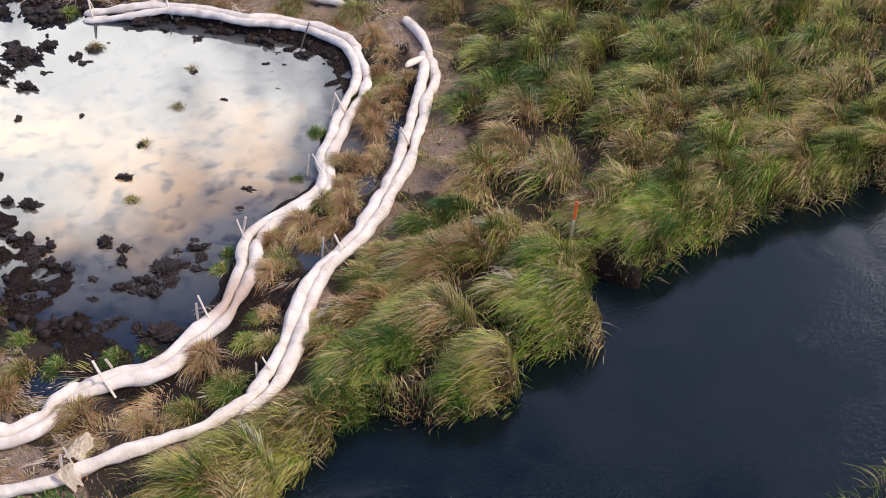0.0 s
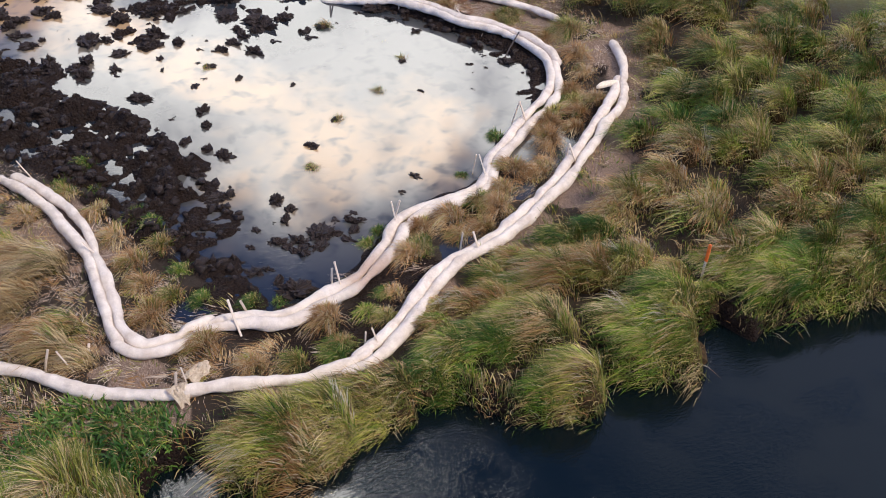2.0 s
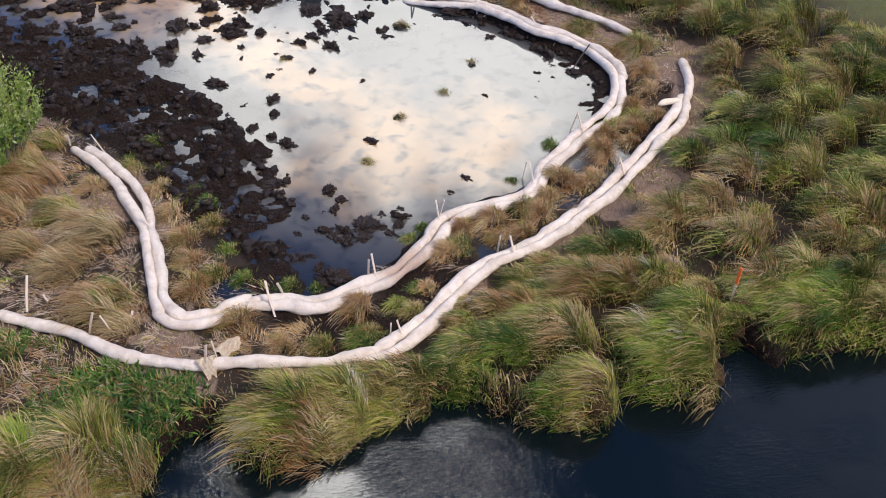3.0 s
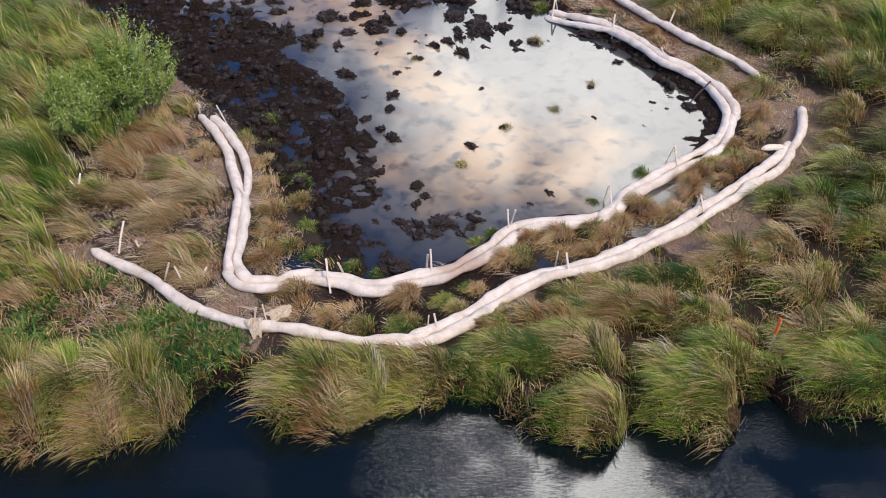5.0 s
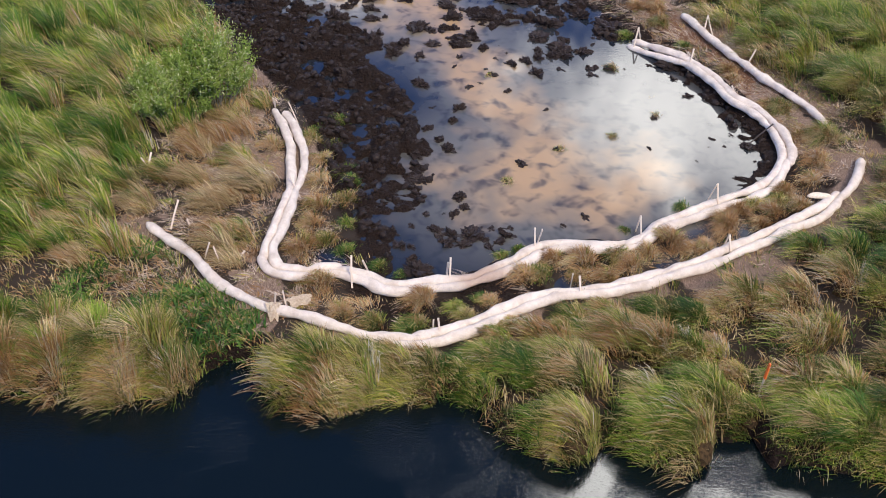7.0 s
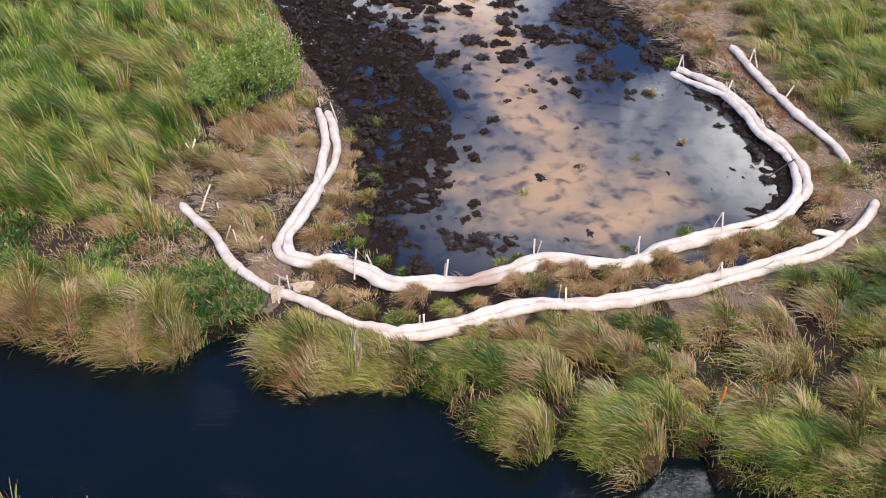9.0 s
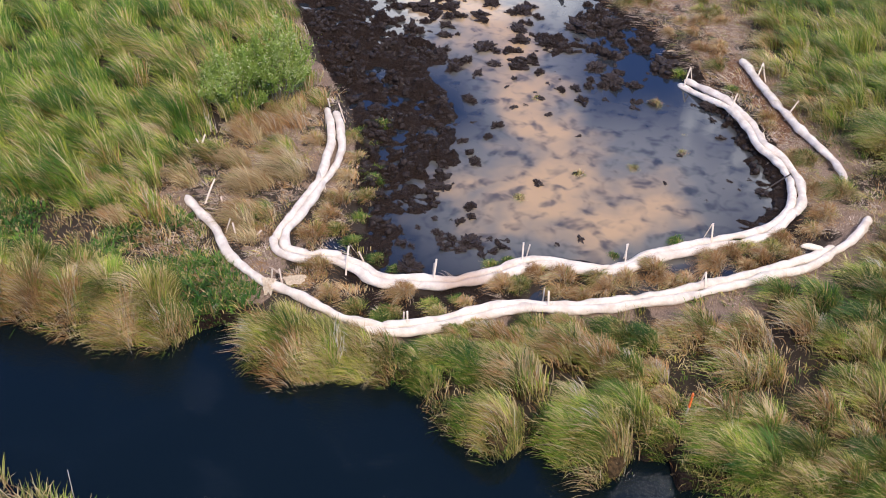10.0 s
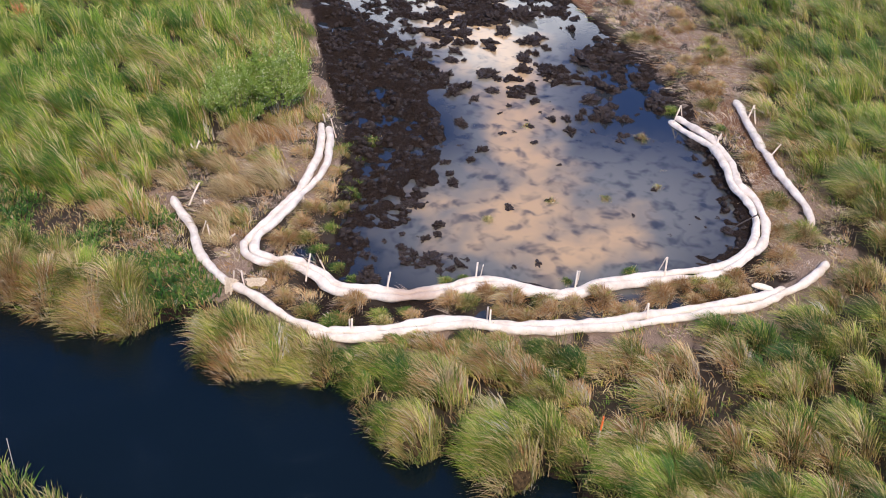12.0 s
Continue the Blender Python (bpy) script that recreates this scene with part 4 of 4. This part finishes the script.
for px, py, r in ((4.72, 22.1, 0.16), (3.36, 20.92, 0.13), (0.61, 19.5, 0.15), (0.95, 19.75, 0.14), (-2.87, 19.05, 0.15), (-3.46, 22.1, 0.17), (-3.2, 21.5, 0.16), (-4.65, 23.9, 0.13), (-4.07, 24.3, 0.12),
                  (-4.1, 23.4, 0.13), (-2.0, 18.6, 0.13), (-0.16, 17.42, 0.15), (0.35, 17.85, 0.12), (-1.02, 16.55, 0.2), (5.0, 30.1, 0.13), (3.3, 30.7, 0.15), (-1.5, 18.5, 0.12), (-3.0, 20.0, 0.14), (1.3, 19.05, 0.12)):
    tuft(px, py, r, r * 1.4, TUFT_GREEN, "small bright green sprig on wet peat")


# dry tufts on the flattened straw west of the pond
for px, py, h, mix in ((-5.34, 20.8, 0.95, TUFT_PALE), (-5.6, 21.3, 0.85, TUFT_PALE), (-6.2, 19.95, 0.8, TUFT_PALE), (-5.6, 18.9, 0.7, TUFT_DRY), (-6.4, 23.3, 0.85, TUFT_DRY), (-6.9, 22.8, 0.8, TUFT_DRY),
                       (-7.4, 22.4, 0.8, TUFT_DRY), (-9.4, 21.1, 0.95, TUFT_PALE), (-7.6, 21.0, 0.8, TUFT_MIX), (-8.45, 20.5, 0.7, TUFT_MIX), (-6.9, 20.9, 0.8, TUFT_PALE), (-7.8, 19.7, 0.75, TUFT_PALE),
                       (-8.7, 19.4, 0.8, TUFT_PALE), (-9.5, 18.6, 0.8, TUFT_PALE), (-10.5, 18.7, 0.8, TUFT_MIX), (-8.6, 17.6, 0.6, TUFT_PALE), (-6.1, 21.9, 0.8, TUFT_MIX), (-5.9, 20.3, 0.7, TUFT_PALE)):
    tussock(px, py, 0.26, h * 0.82, 700, mix, 1.0, 0.3, "grass_tuft", "wind-bent straw-coloured grass tuft on flattened litter", "tufts on the litter", 0.012, sag=0.55, mound=0.15)
dice = random.Random(3)
count = 0
while count < 9:
    px, py = dice.uniform(-8.6, -4.7), dice.uniform(17.2, 25.5)
    qx, qy = np.array([px]), np.array([py])
    if min(path_distance(qx, qy, INNER_LINE)[0], path_distance(qx, qy, OUTER_LINE)[0]) < 0.45 or inside(qx, qy, POND_EDGE)[0] > -0.3 or inside(qx, qy, WORKS)[0] < -0.9:
        continue
    tussock(px, py, 0.2, dice.uniform(0.5, 0.85), 480, dice.choice((TUFT_PALE, TUFT_PALE, TUFT_MIX)), 0.95, 0.4, "grass_tuft", "wind-bent straw-coloured grass tuft on flattened litter", "tufts on the litter", 0.012, sag=0.6, mound=0.0)
    count += 1


# flattened mats of dead grass between the wattles
for px, py in ((-2.1, 17.1), (2.7, 18.85), (3.3, 19.2), (4.5, 20.0), (5.4, 20.75), (6.3, 21.3), (7.5, 22.9), (-3.1, 17.1), (8.0, 25.7), (-4.95, 18.6), (-5.2, 18.1)):
    tussock(px, py, 0.34, 0.15, 380, TUFT_DRY, 1.4, 1.9, "grass_mat", "flattened mat of dead brown grass on wet peat", "mats on the peat", 0.010, locks=14, sag=0.42, mound=0.0)


# dry tufts on the straw beside the far wattle
count = 0
while count < 26:
    px, py = dice.uniform(-1.5, 8.2), dice.uniform(25.5, 38)
    qx, qy = np.array([px]), np.array([py])
    if min(path_distance(qx, qy, INNER_LINE)[0], path_distance(qx, qy, FAR_LINE)[0]) < 0.4 or inside(qx, qy, POND_EDGE)[0] > -0.35 or inside(qx, qy, WORKS)[0] < 0.0:
        continue
    tuft(px, py, dice.uniform(0.18, 0.26), dice.uniform(0.2, 0.36), dice.choice((TUFT_DRY, TUFT_DRY, TUFT_MIX)), "low dry grass tuft on trampled straw")
    count += 1


# ---- clods of peat ----
def clod_mesh(seed, flat, detail=2):
    bm = bmesh.new()
    bmesh.ops.create_icosphere(bm, subdivisions=detail, radius=1.0)
    off = Vector((seed * 3.7, seed * 1.3, 0))
    for v in bm.verts:
        d = v.co.normalized()
        k = 1 + 0.75 * noise.noise(d * 1.4 + off) + 0.34 * noise.noise(d * 17 + off) + 0.5 * noise.noise(d * 3.6 + off) + 0.42 * noise.noise(d * 8.5 + off)
        v.co = Vector((d.x * k, d.y * k * 0.8, max(d.z * k * flat, -0.25)))
    me = bpy.data.meshes.new("peat_clod")
    bm.to_mesh(me)
    bm.free()
    me.materials.append(PEAT)
    return me


CLODS = [clod_mesh(i + 1, 0.6 + 0.1 * (i % 4), 3) for i in range(8)]
BIG_CLODS = [clod_mesh(i + 21, 0.6 + 0.1 * (i % 3), 4) for i in range(5)]
dice = random.Random(11)


def clod(cx, cy, size, label="dark wet peat clod standing in shallow water"):
    ob = new("peat_clod", dice.choice(BIG_CLODS if size > 0.16 else CLODS))
    ob.location = (cx, cy, max(float(height(cx, cy)[0]), -0.03) - 0.01)
    ob.rotation_euler = (0, 0, dice.uniform(0, 6.28))
    s = size * dice.uniform(0.85, 1.15)
    ob.scale = (s, s * dice.uniform(0.7, 1.1), s * dice.uniform(0.7, 1.0))
    return tagged(ob, label, "clod", "clods in the pond")


# single clods out in the open water
for cx, cy, size in ((0.75, 23.30, 0.14), (-0.43, 21.17, 0.14), (0.45, 22.47, 0.12), (1.62, 24.15, 0.14), (1.20, 26.04, 0.10), (-1.15, 25.70, 0.20), (-1.43, 24.06, 0.15), (0.10, 26.88, 0.12),
                     (-1.00, 26.92, 0.16), (-0.70, 27.20, 0.12), (-0.40, 27.72, 0.16), (-0.64, 28.02, 0.10), (-1.46, 28.60, 0.14), (-2.60, 28.48, 0.25), (-2.27, 29.23, 0.20), (-3.38, 28.44, 0.25),
                     (-2.30, 26.80, 0.20), (-0.85, 29.27, 0.20), (1.67, 21.62, 0.09), (2.43, 21.29, 0.16), (1.94, 20.83, 0.10), (3.96, 24.58, 0.10), (5.12, 24.16, 0.09), (4.10, 26.10, 0.12)):
    clod(cx, cy, size)
# the heap by the wattle and the clods along the near shore
for cx, cy, size in ((-0.17, 20.14, 0.28), (-0.65, 19.76, 0.20), (0.66, 20.23, 0.20), (-1.00, 20.20, 0.20), (-0.30, 19.74, 0.18), (-0.60, 20.06, 0.22), (0.12, 20.03, 0.14), (0.52, 19.96, 0.14),
                     (0.70, 20.53, 0.14), (0.32, 19.75, 0.14), (-1.18, 18.66, 0.26), (-1.70, 19.45, 0.16), (-1.45, 19.47, 0.16), (-1.54, 20.24, 0.15), (-1.86, 22.03, 0.14), (5.60, 25.30, 0.08),
                     (5.90, 25.00, 0.10), (6.10, 25.60, 0.10), (5.50, 24.90, 0.08), (0.30, 20.45, 0.12), (-0.85, 19.95, 0.15)):
    clod(cx, cy, size, "dark wet peat clod in a heap near the wattle")
# islets of peat farther up the channel
for cx, cy, size in ((0.06, 28.45, 0.22), (0.45, 28.70, 0.22), (0.80, 28.97, 0.24), (1.48, 29.24, 0.30), (1.15, 29.10, 0.22), (-2.90, 30.25, 0.34), (-2.50, 30.10, 0.24), (-4.05, 29.50, 0.25),
                     (-5.80, 32.20, 0.40), (-5.50, 32.40, 0.30), (-5.37, 33.60, 0.35), (-4.30, 34.10, 0.35), (-6.50, 33.50, 0.30), (-3.80, 32.40, 0.28), (-3.60, 34.90, 0.50), (-4.90, 32.40, 0.25),
                     (-2.55, 33.20, 0.25), (-3.70, 33.50, 0.30), (-2.24, 31.80, 0.30), (-4.56, 31.20, 0.30), (0.69, 30.20, 0.30), (0.96, 31.10, 0.35), (2.80, 31.20, 0.45), (1.90, 31.90, 0.30),
                     (0.50, 33.20, 0.45), (-0.34, 32.70, 0.45)):
    clod(cx, cy, size, "ragged dark peat islet in the silty channel")
count = 0
while count < 210:
    cx, cy = dice.uniform(-9, 6.8), dice.uniform(18.4, 38)
    d = float(inside(np.array([cx]), np.array([cy]), POND_EDGE)[0])
    left = float(water_edge(cy)) - cx
    if d < 0.2 or (cx > 1.5 and cy < 25) or (cy < 28 and not -0.9 < left < 0.6 and d > 0.8):
        continue
    clod(cx, cy, dice.choice((0.07, 0.10, 0.14, 0.18, 0.26)), "small dark peat lump at the pond's muddy edge")
    count += 1


def crumbs(n, seed):
    """Loose crumbs of peat lying all over the bare mud."""
    rng = np.random.RandomState(seed)
    x, y = rng.uniform(-12, 7.2, n * 6), rng.uniform(18.3, 38, n * 6)
    z, mud, _ = terrain(x, y)
    keep = (mud > 0.85) & (z > -0.01) & (inside(x, y, POND_EDGE) > 0.05)
    x, y, z = x[keep][:n], y[keep][:n], z[keep][:n]
    n = len(x)
    bm = bmesh.new()
    bmesh.ops.create_icosphere(bm, subdivisions=1, radius=1.0)
    base = np.array([v.co[:] for v in bm.verts])
    tri = np.array([[v.index for v in f.verts] for f in bm.faces])
    bm.free()
    size = 0.014 + 0.10 * rng.rand(n) ** 4.0
    co = base[None] * (1 + 0.45 * rng.randn(n, len(base), 1).clip(-1.3, 1.3)) * size[:, None, None] * np.array([1.0, 1.0, 0.75])
    co += np.stack([x, y, z + 0.2 * size], 1)[:, None]
    faces = (np.arange(n)[:, None, None] * len(base) + tri[None]).reshape(-1, 3)
    me = bpy.data.meshes.new("peat_crumbs")
    me.vertices.add(n * len(base))
    me.vertices.foreach_set("co", co.ravel())
    me.loops.add(faces.size)
    me.loops.foreach_set("vertex_index", faces.ravel().astype(np.int32))
    me.polygons.add(len(faces))
    me.polygons.foreach_set("loop_start", (np.arange(len(faces)) * 3).astype(np.int32))
    me.materials.append(PEAT)
    me.update(calc_edges=True)
    return tagged(new("peat_crumbs", me), "loose dark peat crumbs strewn over wet mud", "mud", kind="stuff")


crumbs(5200, 17)


# sprigs and pale debris standing in the pond
for px, py, r, h in ((0.5, 22.45, 0.13, 0.24), (1.69, 24.15, 0.12, 0.22), (3.02, 25.0, 0.12, 0.26), (4.15, 26.3, 0.11, 0.24), (-1.42, 24.1, 0.10, 0.2), (2.98, 28.7, 0.12, 0.24), (-0.5, 27.7, 0.12, 0.22), (4.05, 27.2, 0.1, 0.16)):
    tuft(px, py, r, h, TUFT_MIX, "small green and straw sprig rising from the pond")
for px, py, turn in ((1.55, 24.02, 20), (1.8, 24.1, 150)):
    a = radians(turn)
    stake(px, py, px + 0.26 * math.cos(a), py + 0.26 * math.sin(a), 0.035, 0.022, 0.018, WOOD, "reed_scrap", "pale broken reed scrap floating in the pond")


# ---- burlap patch, loose wattle end, twig ----
def rag(cx, cy, z, wide, deep, arch, turn, label):
    """A frayed patch of sacking: a ragged disc that sags over what lies under it."""
    bm = bmesh.new()
    rings, spokes = 9, 30
    mid = bm.verts.new((0, 0, arch))
    rows = []
    for i in range(1, rings + 1):
        row = []
        for k in range(spokes):
            a, q = 2 * math.pi * k / spokes, i / rings
            edge = 1 + 0.30 * noise.noise(Vector((math.cos(a) * 2 + cx, math.sin(a) * 2, 1))) + 0.16 * noise.noise(Vector((math.cos(a) * 7, math.sin(a) * 7 + cy, 4)))
            u, v = math.cos(a) * q * edge, math.sin(a) * q * edge
            lump = 0.05 * noise.noise(Vector((u * 4 + cx, v * 4, cy))) + 0.02 * noise.noise(Vector((u * 11, v * 11, cx)))
            row.append(bm.verts.new((u * wide * 0.5, v * deep * 0.5, arch * max(0.0, 1 - (v * 1.05) ** 2) + lump)))
        rows.append(row)
    for k in range(spokes):
        bm.faces.new((mid, rows[0][k], rows[0][(k + 1) % spokes]))
        for u, v in zip(rows, rows[1:]):
            bm.faces.new((u[k], v[k], v[(k + 1) % spokes], u[(k + 1) % spokes]))
    bmesh.ops.solidify(bm, geom=list(bm.faces), thickness=0.015)
    me = bpy.data.meshes.new("burlap_patch")
    bm.to_mesh(me)
    bm.free()
    me.materials.append(SACK)
    ob = new("burlap_patch", me)
    ob.matrix_world = pose(cx, cy, z, 0, 0, turn)
    return tagged(ob, label, "burlap")


rag(-3.86, 16.55, 0.12, 0.34, 0.52, 0.30, 10, "frayed tan burlap patch draped over the white wattle")
rag(-3.45, 17.0, 0.17, 0.55, 0.36, 0.10, 30, "frayed tan burlap scrap lying on the ground")
wattle([(7.68, 22.58), (7.95, 22.64), (8.25, 22.60)], 0.0, 0.0, 9, 111, 0.095, 0.12, "burlap-wrapped tan end of a wattle beside tussocks", SACK)
stake(6.45, 25.2, 7.12, 25.62, 0.44, 0.03, 0.03, TWIG, "twig", "dark bare twig lying over the wattles")


reed = stake(-4.6, 9.7, -4.62, 9.72, 0.8, 0.012, 0.012, WOOD, "dead_reed", "thin pale dead reed stem standing on the creek bank")
tagged(reed, category="reed", group="reeds on the bank")


# ---- willow ----
def willow(cx, cy, spread_r, top, seed):
    """A shrub: arching stems from one stool, side twigs, and narrow leaves along them."""
    root = tagged(new("willow_shrub"), "bushy grey-green willow shrub standing in tall grass", "shrub")
    z0 = float(height(cx, cy)[0])
    root.location = (cx, cy, z0)
    rng = np.random.RandomState(seed)
    lv, lf = [], []

    def leaf(p, d, size):
        side = d.cross(Vector((rng.randn(), rng.randn(), rng.randn()))).normalized() * size * 0.17
        k = len(lv)
        lv.extend((p, p + d * size * 0.45 + side, p + d * size, p + d * size * 0.45 - side))
        lf.append((k, k + 1, k + 2, k + 3))

    for _ in range(int(30 * spread_r)):
        a, q = rng.rand() * 6.283, math.sqrt(rng.rand())
        tip = Vector((math.cos(a) * q * spread_r, math.sin(a) * q * spread_r, top * (1.0 - 0.5 * q * q) * (0.6 + 0.5 * rng.rand())))
        foot = Vector((math.cos(a) * q * 0.25, math.sin(a) * q * 0.25, -0.05))
        bm = bmesh.new()
        line = [foot + (tip - foot) * t + Vector((0, 0, 0.25 * top * t * (1 - t))) for t in np.linspace(0, 1, 7)]
        rings = []
        for i, p in enumerate(line):
            r = 0.018 * (1 - 0.8 * i / 6)
            rings.append([bm.verts.new(p + Vector((math.cos(k * 1.2566) * r, math.sin(k * 1.2566) * r, 0))) for k in range(5)])
        for u, v in zip(rings, rings[1:]):
            for k in range(5):
                bm.faces.new((u[k], u[(k + 1) % 5], v[(k + 1) % 5], v[k]))
        part("stem", bm, BARK, root)
        for i in range(32):
            t = 0.25 + 0.75 * rng.rand() ** 0.6
            p = foot + (tip - foot) * t + Vector((0, 0, 0.25 * top * t * (1 - t)))
            out = Vector((0.45 * rng.randn() + math.cos(a) * 0.3, 0.45 * rng.randn() + math.sin(a) * 0.3, 1.5 + 0.4 * rng.randn())).normalized()
            reach = 0.22 + 0.65 * rng.rand() ** 1.8
            if i == 0:      # one leading shoot above the crown
                p, reach = tip.copy(), 0.25 + 0.5 * rng.rand()
                out = Vector((0.15 * rng.randn(), 0.15 * rng.randn(), 1.0)).normalized()
            for s in np.linspace(0.08, 1.0, 22 if i == 0 else 10):
                q2 = p + out * reach * s
                d = (out + 0.75 * Vector((rng.randn(), rng.randn(), rng.randn()))).normalized()
                leaf(q2, d, (0.085 + 0.05 * rng.rand()) * (1.15 - 0.5 * s))
    ob = new("foliage", mesh_of("foliage", lv, lf, (WILLOW,)))
    tagged(ob, kind="stuff")
    ob.parent = root
    tagged(ob, "narrow grey-green willow leaves")
    return root


def bloom(cx, cy, h, mat, label):
    """A leafy weed with coloured tops."""
    one = [np.array([v]) for v in (cx, cy, 0.16, h)]
    data = clump_blades(*one, np.array([120]), np.array([[1.0, 0, 0, 0, 0, 0]]), np.array([0.2]), np.array([0.6]), 0.05)
    z0 = float(height(cx, cy)[0])
    ob = new("flowering_weed", blades("flowering_weed", data[0] - cx, data[1] - cy, data[2] - z0, *data[3:], (mat,)))
    ob.location = (cx, cy, z0)
    return tagged(ob, label, "weed")


bloom(-18.2, 25.2, 1.2, blade_material("red_orange_leaves", (0.45, 0.10, 0.05), (0.70, 0.24, 0.12), (0.5, 0.3, 0.1), 0.2), "tall weed with red-orange leaves in meadow grass")
for fx, fy in ((-17.7, 25.4), (-17.5, 25.1), (-16.3, 26.4)):
    bloom(fx, fy, 1.15, blade_material("yellow_flowers", (0.30, 0.33, 0.06), (0.72, 0.66, 0.20), (0.3, 0.34, 0.08), 0.3), "tall weed with pale yellow flowers in meadow grass")
WILLOW = blade_material("willow_leaves", (0.21, 0.28, 0.05), (0.62, 0.66, 0.20), (0.52, 0.52, 0.24), 0.12, 0.7, 0.0, 0.32)
willow(-8.25, 23.45, 1.20, 1.75, 5)
willow(-7.25, 24.2, 0.95, 2.35, 9)
